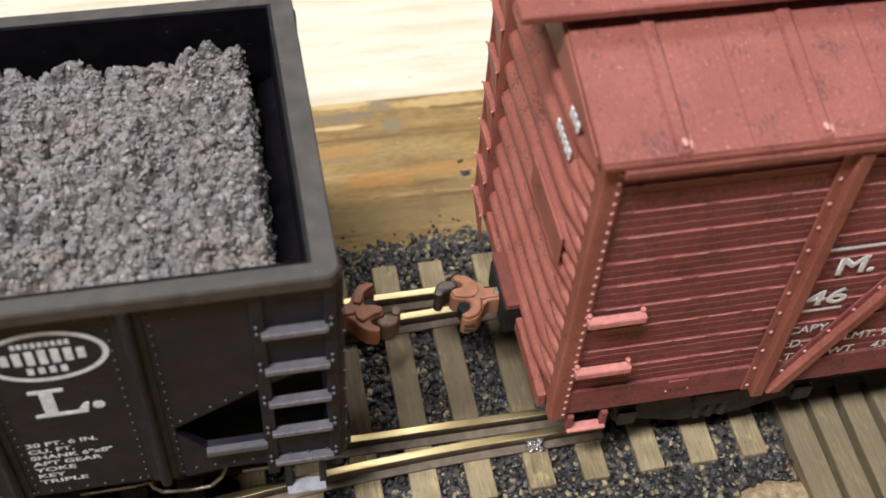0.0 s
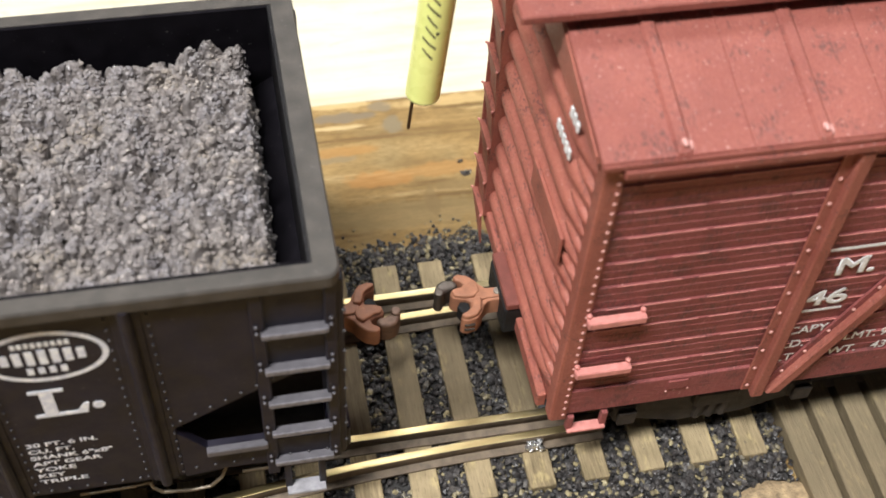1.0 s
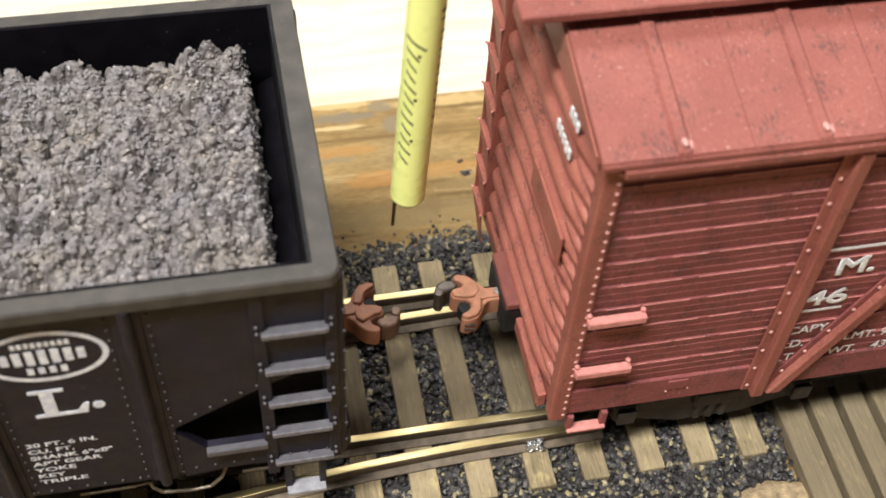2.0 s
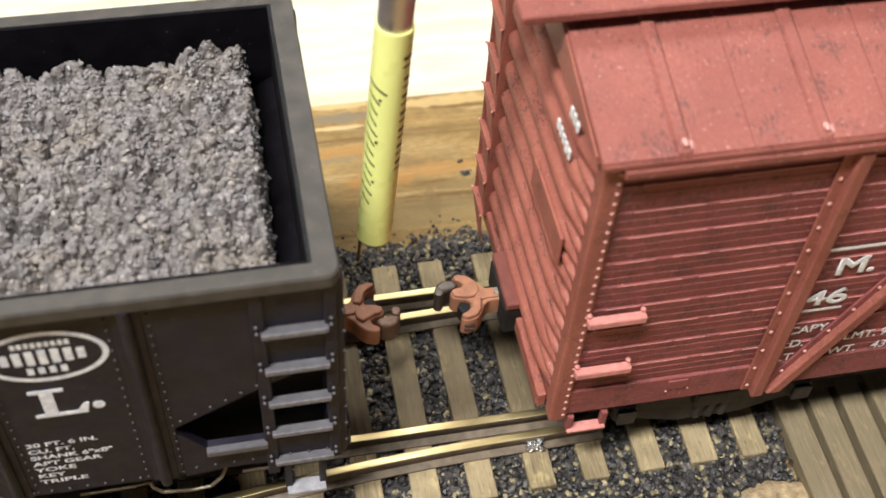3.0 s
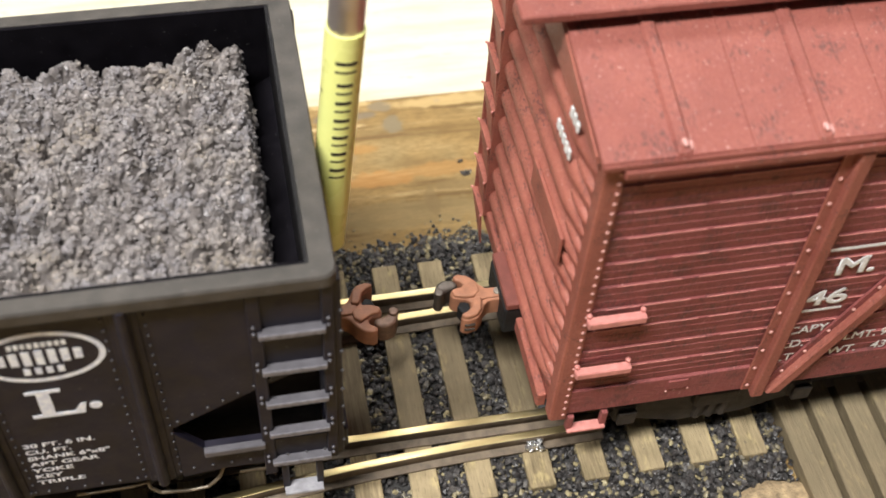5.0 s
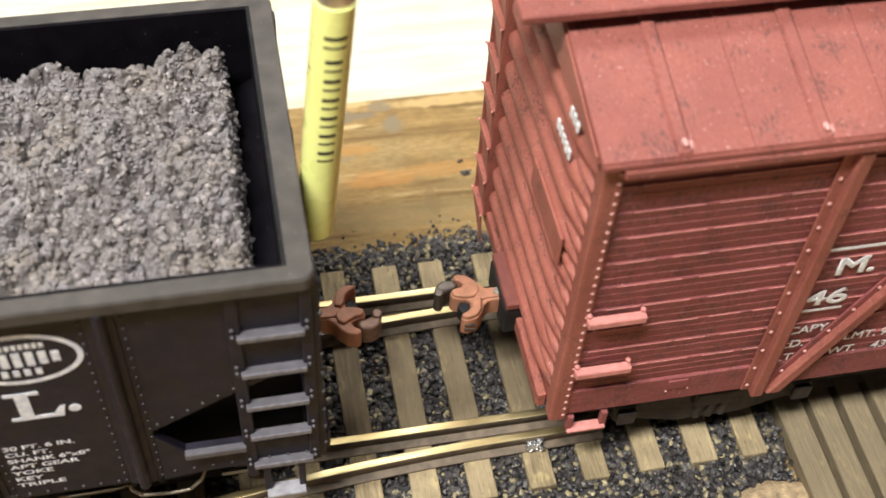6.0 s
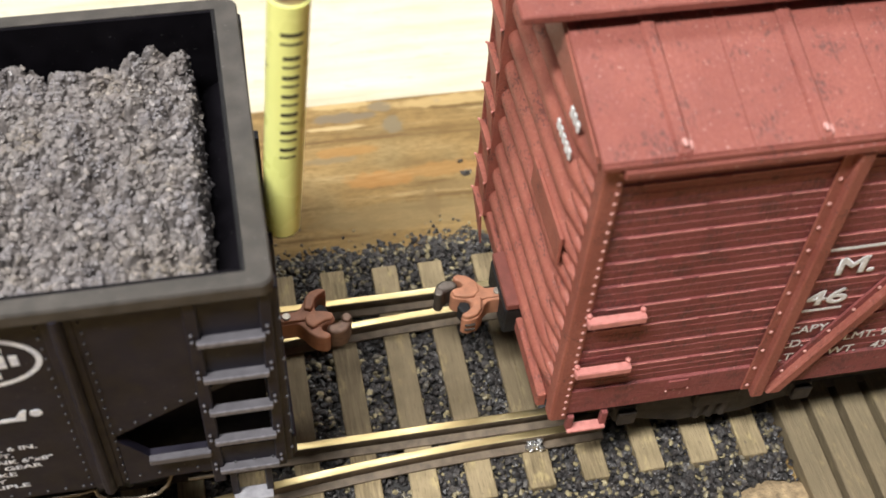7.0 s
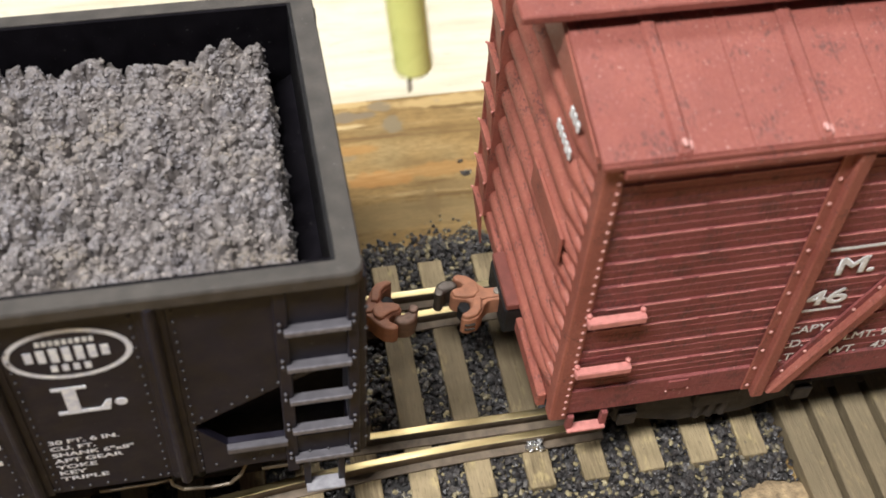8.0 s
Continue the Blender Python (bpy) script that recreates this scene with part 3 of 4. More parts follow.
def truck(parent, x, material, tread, half=12.2):
    """A four-wheel freight truck with side frames, journals, springs, axles and wheels."""
    for s in (-1, 1):
        y = half * s
        pts = [(x - 11.2, 4.4), (x - 9.5, 6.6), (x - 3.5, 7.6), (x + 3.5, 7.6), (x + 9.5, 6.6), (x + 11.2, 4.4), (x + 10.2, 2.9), (x + 8.4, 3.0),
               (x + 3.6, 1.3), (x - 3.6, 1.3), (x - 8.4, 3.0), (x - 10.2, 2.9)]
        f = part("side_frame", prism(pts, y - 0.6, y + 0.6, "y", 0.18), material, parent, "rusty cast truck side frame")
        part("bolster_end", box(x - 2.4, x + 2.4, y - 1.3, y + 1.3, 4.6, 7.0, 0.25), material, f)
        for k in (-1.4, 0, 1.4):
            part("spring", rod((x + k, y + 0.5 * s, 1.9), (x + k, y + 0.5 * s, 4.6), 0.55, None, 10), material, f)
        for k in (-9.5, 9.5):
            j = part("journal_box", box(x + k - 1.2, x + k + 1.2, y - 0.9, y + 1.5 if s > 0 else y + 0.9, 3.2, 5.9, 0.4, None, 3), material, f)
            if s < 0:
                part("journal_lid", box(x + k - 1.0, x + k + 1.0, y - 1.5, y - 0.95, 3.5, 5.7, 0.25, None, 2), material, f)
    for k in (-9.5, 9.5):
        a = part("axle", rod((x + k, -12, 4.75), (x + k, 12, 4.75), 0.8, None, 12), material, parent)
        for s in (-1, 1):
            w = rod((x + k, 7.9 * s, 4.75), (x + k, 9.6 * s, 4.75), 4.75, None, 32, bev=0.15)
            rod((x + k, 7.3 * s, 4.75), (x + k, 7.9 * s, 4.75), 5.35, w, 32)
            part("wheel", w, tread, a, "dull wheel")


def stirrup(parent, x0, x1, y, z_top, z_low, material, tread, deep=0.7):
    w = 0.55
    a = part("stirrup_step", box(x0 - 0.1, x0 + w, y - 0.35, y + 0.35, z_low, z_top, 0.08), material, parent)
    part("stirrup_side", box(x1 - w, x1 + 0.1, y - 0.35, y + 0.35, z_low, z_top, 0.08), material, a)
    part("stirrup_tread", box(x0, x1, y - deep, y + 0.35, z_low - 0.15, z_low + 0.2, 0.07), tread, a, "rubbed paler step tread")


# ---- red boxcar ----
BX, BY, BL = 1.3, 14.58, 141.5
ZB, ZT = 9.2, 45.2


def boxcar():
    c = thing("boxcar", (BX + BL / 2, 0, 0), "weathered oxide-red wooden boxcar model with steel braces on the rails", "boxcar")
    X1 = BX + BL
    for s in (-1, 1):
        yo = BY * s
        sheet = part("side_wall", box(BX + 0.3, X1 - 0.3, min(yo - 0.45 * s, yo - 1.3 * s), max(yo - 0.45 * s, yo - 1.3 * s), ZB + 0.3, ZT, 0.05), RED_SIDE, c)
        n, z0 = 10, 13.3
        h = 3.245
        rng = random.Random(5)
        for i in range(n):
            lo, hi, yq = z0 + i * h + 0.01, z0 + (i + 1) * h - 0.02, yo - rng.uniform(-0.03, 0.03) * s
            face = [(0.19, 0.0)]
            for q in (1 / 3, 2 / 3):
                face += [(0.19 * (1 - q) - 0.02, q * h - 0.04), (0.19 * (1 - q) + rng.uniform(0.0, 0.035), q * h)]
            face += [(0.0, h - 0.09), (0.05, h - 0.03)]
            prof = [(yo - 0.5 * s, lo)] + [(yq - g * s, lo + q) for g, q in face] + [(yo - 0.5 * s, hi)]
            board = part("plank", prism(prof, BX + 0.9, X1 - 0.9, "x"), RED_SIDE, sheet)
            # pale strips paint the light caught by the plank's upper edge
            at = BX + 1.9 + rng.uniform(0, 1.5)
            while s < 0 and at < 62:
                run = rng.uniform(3.0, 11.0)
                a, b = sorted((yq + 0.012 * s, yq - 0.2 * s))
                part("lit_lip", box(at, min(at + run, 62), a, b, hi - 0.11, hi - 0.02, 0.02), RED_EDGE, board, "pale strip painted as light caught on the plank's edge")
                at += run + rng.uniform(0.1, 1.6)
        a, b = sorted((yo - 0.5 * s, yo + 0.12 * s))
        part("side_sill", box(BX + 0.6, X1 - 0.6, a, b, ZB + 0.15, z0 - 0.03, 0.08), RED_SIDE, sheet)
        a, b = sorted((yo - 0.5 * s, yo + 0.28 * s))
        for x0, x1 in ((BX - 0.15, BX + 1.4), (X1 - 1.4, X1 + 0.15)):
            part("corner_post", box(x0, x1, a, b, ZB - 0.6, ZT, 0.16, None, 2), RED_POST, sheet)
        spots = [(BX + 1.0, yo + 0.28 * s, ZB + 0.4 + 1.16 * i) for i in range(31)] + [(X1 - 1.0, yo + 0.28 * s, ZB + 0.4 + 1.16 * i) for i in range(31)]
        rivets("rivet", spots, 0.22, (1, 0.7, 1), RIVET, sheet)
        # hat-section posts and slanting braces
        posts = [22.35, 42.5, BX + BL / 2 - 9, BX + BL / 2 + 9, X1 - 42.5 + BX, X1 - 22.35 + BX]
        y1 = yo + 1.0 * s
        for x in posts:
            a, b = sorted((yo + 0.02 * s, y1))
            p = part("post", box(x - 0.85, x + 0.4, a, b, ZB - 0.4, ZT - 0.9, 0.2, None, 2), RED_POST, c)
            a, b = sorted((yo + 0.02 * s, yo + 0.3 * s))
            part("flange", box(x - 1.8, x + 0.6, a, b, ZB + 0.2, ZT - 0.6, 0.08), RED_POST, p)
            rivets("rivet", [(x - 1.35, yo + 0.32 * s, ZB + 1.1 + 3.05 * i) for i in range(12)], 0.24, (1, 0.7, 1), RIVET, p)
        for x0, x1 in ((23.3, 40.2), (BX + BL / 2 - 11, 44.4), (BX + BL / 2 + 11, X1 - 44.4 + BX), (X1 - 23.3 + BX, X1 - 40.2 + BX)):
            d = 1 if x1 > x0 else -1
            lean = (x1 - x0) / (ZT - 1.2 - (ZB - 0.3))
            def strip(off0, off1, lo, hi, bev):
                a, b = sorted((yo + lo * s, yo + hi * s))
                return prism([(x0 + off0 * d, ZB - 0.3), (x0 + off1 * d, ZB - 0.3), (x1 + off1 * d, ZT - 1.2), (x1 + off0 * d, ZT - 1.2)], a, b, "y", bev)
            p = part("brace", strip(-0.3, 1.25, 0.02, 0.95, 0.2), RED_POST, c)
            part("flange", strip(-1.1, 1.6, 0.02, 0.28, 0.05), RED_SIDE, p)
            rivets("rivet", [(x0 + lean * 3.1 * i - 0.65 * d, yo + 0.32 * s, ZB - 0.2 + 3.1 * i) for i in range(1, 11)], 0.24, (1, 0.7, 1), RIVET, p)
        # eave strip
        a, b = sorted((yo - 0.2 * s, yo + 1.15 * s))
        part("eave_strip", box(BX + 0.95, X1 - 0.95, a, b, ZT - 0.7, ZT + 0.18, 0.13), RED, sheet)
        # grab steps
        for z, x1 in ((25.6, 7.6), (17.6, 7.6)):
            a, b = sorted((yo + 0.3 * s, yo + 1.15 * s))
            g = part("grab_step", box(2.3, x1, a, b, z - 0.55, z + 0.35, 0.12), RED_EDGE, c, "rubbed pinkish-red grab step")
            rivets("rivet", [(2.5, yo + 0.4 * s, z + 0.6), (x1 - 0.25, yo + 0.4 * s, z + 0.6)], 0.3, (1, 1, 1), RED_EDGE, g)
        stirrup(c, 3.0, 6.9, yo, ZB - 0.3, 6.6, RED_SIDE, RED_EDGE)
    rivets("rivet", [(12.5 + dx, -BY - 0.14, 11 + dz) for dx, dz in ((0, 0), (0.7, 0.2), (2.2, 0.1), (9.5, 0.2), (9.6, 1.0), (9.5, 1.8), (0.1, 0.9))], 0.13, (1, 0.6, 1), PATCH, c)
    part("card_holder", box(12.4, 14.5, -BY - 0.26, -BY - 0.05, 11.4, 12.9, 0.08), RED_SIDE, c)
    # ends
    for x, o in ((BX, -1), (X1, 1)):
        a, b = sorted((x, x - 0.9 * o))
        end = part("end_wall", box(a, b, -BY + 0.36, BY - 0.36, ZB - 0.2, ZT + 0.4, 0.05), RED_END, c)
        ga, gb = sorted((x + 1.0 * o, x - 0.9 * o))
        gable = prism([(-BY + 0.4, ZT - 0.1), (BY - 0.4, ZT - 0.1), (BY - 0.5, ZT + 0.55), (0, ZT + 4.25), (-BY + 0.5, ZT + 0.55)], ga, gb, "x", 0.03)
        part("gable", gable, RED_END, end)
        def pressed(y0, y1, z, high, proud, sharp, droop):
            """A pressed rib, blunt at y1 and drawn out thin towards y0."""
            bm, last = bmesh.new(), None
            for i in range(37):
                u = i / 36
                taper = min(1.0, (u / sharp) ** 0.75) * min(1.0, ((1 - u) / 0.03) ** 0.5)
                ring = []
                for j in range(11):
                    q = -1 + j / 5
                    up = proud * taper * max(0.0, 1 - abs(q) ** 2.6)
                    ring.append(bm.verts.new((x + o * (up + 0.02) - (0.2 * o if abs(q) == 1 else 0), y0 + (y1 - y0) * u, z + high * (0.25 + 0.75 * taper) * q - droop * (1 - taper))))
                if last:
                    for j in range(10):
                        bm.faces.new((last[j], last[j + 1], ring[j + 1], ring[j]))
                last = ring
            return bm
        for k in range(9):
            z = 12.5 + 3.76 * k
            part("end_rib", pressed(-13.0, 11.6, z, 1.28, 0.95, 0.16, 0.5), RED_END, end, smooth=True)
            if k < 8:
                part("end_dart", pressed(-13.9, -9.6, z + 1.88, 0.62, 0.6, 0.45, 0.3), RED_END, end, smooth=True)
        part("end_sill", box(*sorted((x + 0.05 * o, x + 1.0 * o)), -12.6, 12.6, ZB - 1.2, ZB + 0.9, 0.15), RED_END, end)
        for y in (-BY + 0.5, BY - 0.5):
            part("corner_post", box(*sorted((x - 0.1 * o, x + 0.35 * o)), y - 0.75, y + 0.75, ZB - 0.4, ZT + 0.2, 0.12), RED_END, end)
    # end ladder on the open end
    lad = part("ladder", box(-0.05, 1.27, 10.9, 11.15, 9.5, 45.0, 0.05), RED_END, c, "red end ladder with flat treads")
    part("stile", box(-0.05, 0.6, 15.2, 15.45, 9.5, 45.0, 0.05), RED_END, lad)
    part("corner_plate", box(0.35, 1.28, 11.2, 15.35, 9.0, 45.5, 0.05), RED_END, lad)
    for k in range(7):
        z = 9.5 + 5.32 * k
        part("tread", box(-0.34, 0.3, 11.0, 15.3, z - 0.08, z + 0.06, 0.03), RED_END, lad)
        gus = prism([(11.1, z - 0.1), (15.2, z - 0.1), (11.1, z - 4.9)], -0.02, 0.14, "x")
        for v in gus.verts:
            v.co.x -= 0.3 * (v.co.z - (z - 4.9)) / 4.8
        part("gusset", gus, RED_END, lad)
        part("bracket", box(0.1, 0.95, 10.95, 11.15, z - 0.1, z + 0.3, 0.04), RED_END, lad)
    rivets("rivet", [(-0.34, y, 9.5 + 5.32 * k) for k in range(7) for y in (11.0, 15.35)], 0.17, (1, 1, 1), RED_EDGE, lad)
    part("placard_board", box(0.18, 0.5, -10.9, -1.5, 28.9, 32.2, 0.06), RED_END, c)
    # end lettering as plain bars
    rng = random.Random(8)
    for y0, n, z, x in ((-5.3, 5, 40.6, 0.2), (-7.7, 3, 44.4, 0.18)):
        for i in range(n):
            a = y0 - 0.82 * i
            bm = box(x, x + 0.22, a - 0.6, a, z - 0.5 - rng.uniform(0, 0.2), z + 0.45 + rng.uniform(0, 0.15), 0.1)
            part("lettering_bar", bm, DULL_INK, c, "white lettering bar")
    # roof
    ridge, eave = ZT + 4.6, ZT + 1.0
    yr = BY + 0.75
    slope = (ridge - eave) / yr
    for s in (-1, 1):
        th = 0.75
        pts = [(s * yr, eave - th), (s * yr, eave), (0, ridge), (0, ridge - th)]
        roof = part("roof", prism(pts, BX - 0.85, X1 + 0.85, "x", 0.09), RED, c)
        x = 6.75
        while x < X1:
            q = [(s * (yr + 0.1), eave - 0.35), (s * (yr + 0.1), eave + 0.12), (s * (yr - 0.4), eave + 0.1 * slope + 0.36), (s * 2.4, ridge - 2.4 * slope + 0.36), (s * 2.4, ridge - 2.4 * slope - 0.1)]
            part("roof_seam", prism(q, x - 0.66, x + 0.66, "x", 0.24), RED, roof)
            if s < 0:
                part("filler_patch", dome((x + 0.1, -yr + 0.8, eave + 0.62), 0.5, dome((x + 0.62, -yr + 1.0, eave + 0.2), 0.4, None, (0.6, 1.9, 0.5)), (0.55, 1.0, 0.35)), PATCH, roof, "pale rubbed filler spot", True)
            for m in (5.6,):
                q2 = [(s * (yr - 0.1), eave + 0.02), (s * (yr - 0.3), eave + 0.15), (s * 2.6, ridge - 2.6 * slope + 0.1), (s * 2.6, ridge - 2.6 * slope - 0.02)]
                if x + m < X1:
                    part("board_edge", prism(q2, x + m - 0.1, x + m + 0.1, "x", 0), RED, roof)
            x += 11.2
        a, b = sorted((s * (yr - 0.25), s * (yr + 0.18)))
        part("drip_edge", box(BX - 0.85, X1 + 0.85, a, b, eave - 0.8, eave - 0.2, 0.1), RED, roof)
    for y in (-2.85, 0, 2.85):
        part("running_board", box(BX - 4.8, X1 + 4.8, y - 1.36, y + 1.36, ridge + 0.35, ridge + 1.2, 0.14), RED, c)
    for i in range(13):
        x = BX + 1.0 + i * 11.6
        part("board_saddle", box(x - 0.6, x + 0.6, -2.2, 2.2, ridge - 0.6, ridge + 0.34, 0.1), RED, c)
    # lettering on the side
    yf = -BY - 0.13
    part("stripe", bar(23.0, 34.5, 30.75, 31.1, yf), DULL_INK, c, "worn white stripe")
    part("stripe", bar(23.0, 27.3, 21.75, 22.05, yf), DULL_INK, c, "worn white stripe")
    part("letter", letters("M.", 24.75, 27.15, yf, 2.4, 1.2, 0.13), DULL_INK, c, "white letter M with a stop")
    part("number", letters("46", 23.1, 22.75, yf, 2.2, 1.42, 0.1), DULL_INK, c, "white painted number")
    part("letter", letters("CAPY.", 22.9, 18.25, yf, 1.2, 0.98, 0.03), DULL_INK, c)
    for txt, x, z in (("LD.", 22.9, 15.95), ("LMT.", 29.3, 15.95), ("92", 33.1, 15.95), ("LT", 22.9, 13.7), ("WT.", 28.3, 13.7), ("43", 32.9, 13.7), ("8", 33.4, 18.2)):
        part("letter", letters(txt, x, z, yf, 1.2, 1.0, 0.03), DULL_INK, c)
    # underframe, gear box, coupler, trucks
    part("floor_frame", box(BX + 1, X1 - 1, -12.5, 12.5, ZB - 0.2, ZB + 0.8, 0.1), UNDER, c)
    part("centre_sill", box(BX + 1, X1 - 1, -2.2, 2.2, 6.6, ZB - 0.3, 0.1), UNDER, c)
    for x, f in ((BX, -1), (X1, 1)):
        part("gear_box", box(*sorted((x + 2.3 * f, x - 8 * f)), -3.3, 3.4, 7.6, 11.6, 0.2), BOX_BLACK, c, "black coupler gear box")
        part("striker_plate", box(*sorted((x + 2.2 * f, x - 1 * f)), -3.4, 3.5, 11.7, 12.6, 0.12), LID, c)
        coupler("coupler", (x + 1.45 * f, -0.25), f, c)
    for x in (BX + 18.2, X1 - 18.2):
        truck(c, x, TRUCK, WHEEL)
    for p, q, r in (((6.5, -11.6, 7.2), (24, -11.4, 7.6), 0.2), ((9, -12.2, 5.2), (15, -12.2, 7.0), 0.22), ((24, -12.2, 7.0), (30, -12.2, 5.2), 0.22), ((12, -12.0, 3.4), (27, -12.0, 3.4), 0.25), ((36, -11.8, 7.4), (60, -11.6, 7.2), 0.25)):
        part("brake_rod", rod(p, q, r, None, 8), RUSTY, c, "rusty brake rod")
    for x in (14.2, 17.0, 21.5, 24.4):
        part("bolt", rod((x, -12.0, 4.4), (x, -12.5, 4.4), 0.45, None, 6), RUSTY, c)
        part("bracket", box(x - 0.5, x + 0.5, -12.6, -11.4, 6.6, 8.4, 0.15), UNDER, c)
    return c


# ---- black hopper car ----
HX, HW, HZ = -19.05, 16.4, 38.3
HL = 108.0


def hopper():
    X0 = HX - HL
    h = thing("hopper_car", (HX - HL / 2, 0, 0), "black plastic open hopper car model with white lettering", "hopper car")
    # top rim
    def ring(x0, x1, y0, y1, r, n=5):
        pts = []
        for cx, cy, a0 in ((x1 - r, y1 - r, 0), (x0 + r, y1 - r, 90), (x0 + r, y0 + r, 180), (x1 - r, y0 + r, 270)):
            for i in range(n + 1):
                a = radians(a0 + 90 * i / n)
                pts.append((cx + r * math.cos(a), cy + r * math.sin(a)))
        return pts
    bm = bmesh.new()
    o, i = ring(X0, HX, -HW, HW, 1.1), ring(X0 + 2.0, HX - 2.0, -HW + 1.5, HW - 1.5, 0.15)
    rows = []
    for pts, z in ((o, HZ - 1.35), (o, HZ - 0.22), ([(x * 0.9975 - 0.183, y * 0.99) for x, y in o], HZ), ([(x, y) for x, y in i], HZ), (i, HZ - 1.35)):
        rows.append([bm.verts.new((x, y, z)) for x, y in pts])
    for a, b in zip(rows, rows[1:] + rows[:1]):
        for k in range(len(a)):
            bm.faces.new((a[k], a[k - 1], b[k - 1], b[k]))
    part("top_rim", bm, BLACK_RIM, h, "dusty dark grey top rim")
    ys = HW - 0.75
    # linings added so that the inside stays as dark as shade
    for sgn in (-1, 1):
        a, b = sorted(((HW - 1.52) * sgn, (HW - 1.85) * sgn))
        part("side_lining", box(X0 + 2.35, HX - 2.35, a, b, 24.0, HZ - 0.06, 0), BLACK_SHADE, h, "black inner side, its shade put into the colour")
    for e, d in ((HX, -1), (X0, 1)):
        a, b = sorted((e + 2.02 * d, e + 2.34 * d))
        part("end_lining", box(a, b, -HW + 1.53, HW - 1.53, 24.0, HZ - 0.06, 0), LINING, h, "dusty black inner end, darkened as shade")
    # side sheets with the slanting cut at the end
    cut = [(HX - 0.4, HZ - 1.3), (X0 + 0.4, HZ - 1.3), (X0 + 0.4, 23.8), (X0 + 14.6, 18.6), (X0 + 14.6, 10.2), (HX - 14.6, 10.2), (HX - 14.6, 18.4), (HX - 6.7, 23.1), (HX - 0.4, 26.4)]
    for s in (-1, 1):
        a, b = sorted((ys * s, (ys - 0.8) * s))
        side = part("side_sheet", prism(cut, a, b, "y", 0.04), BLACK, h)
        a, b = sorted(((ys + 0.06) * s, (ys - 0.8) * s))
        sill = prism([(HX - 14.6, 17.7), (HX - 12.2, 14.4), (HX - 0.7, 14.2), (HX - 0.7, 10.6), (HX - 11.0, 10.4), (HX - 14.6, 9.9)], a, b, "y", 0.05)
        part("side_sill", sill, BLACK, side)
        sill = prism([(X0 + 14.6, 17.7), (X0 + 12.2, 14.4), (X0 + 0.7, 14.2), (X0 + 0.7, 10.6), (X0 + 11.0, 10.4), (X0 + 14.6, 9.9)], a, b, "y", 0.05)
        part("side_sill", sill, BLACK, side)
        a, b = sorted(((ys + 0.05) * s, (ys + 0.75) * s))
        part("sill_ledge", box(HX - 12.3, HX - 6.9, a, b, 13.9, 14.75, 0.1), GREY_EDGE, side, "grey worn sill ledge")
        for k in range(7):
            x = HX - 16.3 - 12.75 * k
            if x < X0 + 12:
                continue
            prof = [(x - 1.15, ys), (x - 1.1, ys + 0.12), (x - 0.62, ys + 0.16)] + [(x + 0.55 * math.cos(radians(180 - 30 * q)), ys + 0.2 + 0.72 * math.sin(radians(30 * q))) for q in range(7)] + [(x + 0.62, ys + 0.16), (x + 1.1, ys + 0.12), (x + 1.15, ys)]
            rib = prism([(p[0], p[1] * s) for p in prof], 10.1, HZ - 1.4, "z", 0)
            p = part("side_post", rib, BLACK, h)
            spots = [(x + d, (ys + 0.1) * s, 11.0 + 1.36 * j) for d in (-1.55, 1.6) for j in range(19)]
            rivets("rivet", spots, 0.13, (1, 0.8, 1), RIVET_GREY, p)
        spots = [(HX - 14 + 1.35 * j, (ys + 0.06) * s, 19.6 + 0.62 * 1.35 * j * 0.95) for j in range(7)] + [(HX - 13.5 + 1.7 * j, (ys + 0.1) * s, 11.4) for j in range(8)]
        spots += [(HX - 17 - 1.55 * j, (ys + 0.06) * s, 10.9) for j in range(50)]
        rivets("rivet", spots, 0.17, (1, 0.8, 1), RIVET_GREY, side)
        # ladder
        y = ys + 0.25
        for x0, x1 in ((HX - 7.15, HX - 6.05), (HX - 1.35, HX - 0.35)):
            a, b = sorted(((y - 0.5) * s, (y + 0.15) * s))
            part("ladder_stile", box(x0, x1, a, b, 8.6 if x0 < HX - 2 else 10.2, HZ - 1.4, 0.1), BLACK, side)
        for k, z in enumerate((31.6, 26.4, 21.3, 16.3, 11.2)):
            a, b = sorted(((y - 0.3) * s, (y + 0.62) * s))
            r = part("rung", box(HX - 6.45, HX - 1.05, a, b, z - 0.32, z + 0.12, 0.07), GREY_EDGE, h, "worn grey ladder rung")
            a, b = sorted(((y + 0.5) * s, (y + 0.66) * s))
            part("rung_lip", box(HX - 6.4, HX - 1.1, a, b, z - 0.45, z + 0.14, 0.05), LIP, r, "paler rubbed front edge")
            rivets("rivet", [(HX - 6.75, (y + 0.3) * s, z + q) for q in (1.0, 0.1)] + [(HX - 0.85, (y + 0.3) * s, z + q) for q in (1.1, 0.2)], 0.19, (1, 1, 1), GREY_EDGE, r)
        stirrup(h, HX - 5.6, HX - 1.95, y * s, 10.4, 5.9, BLACK, STEP_GREY, 1.15)
    # ends: upper sheet, slope sheet, sill, posts, corner plates
    for e, d in ((HX, 1), (X0, -1)):
        a, b = sorted((e - 0.4 * d, e - 1.5 * d))
        part("end_sheet", box(a, b, -HW + 1.0, HW - 1.0, 30.4, HZ - 1.3, 0.05), BLACK_SHADE, h)
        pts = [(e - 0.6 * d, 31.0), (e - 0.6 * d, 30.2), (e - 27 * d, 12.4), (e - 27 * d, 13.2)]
        part("slope_sheet", prism(pts, -HW + 1.6, HW - 1.6, "y", 0.03), BLACK_SHADE, h)
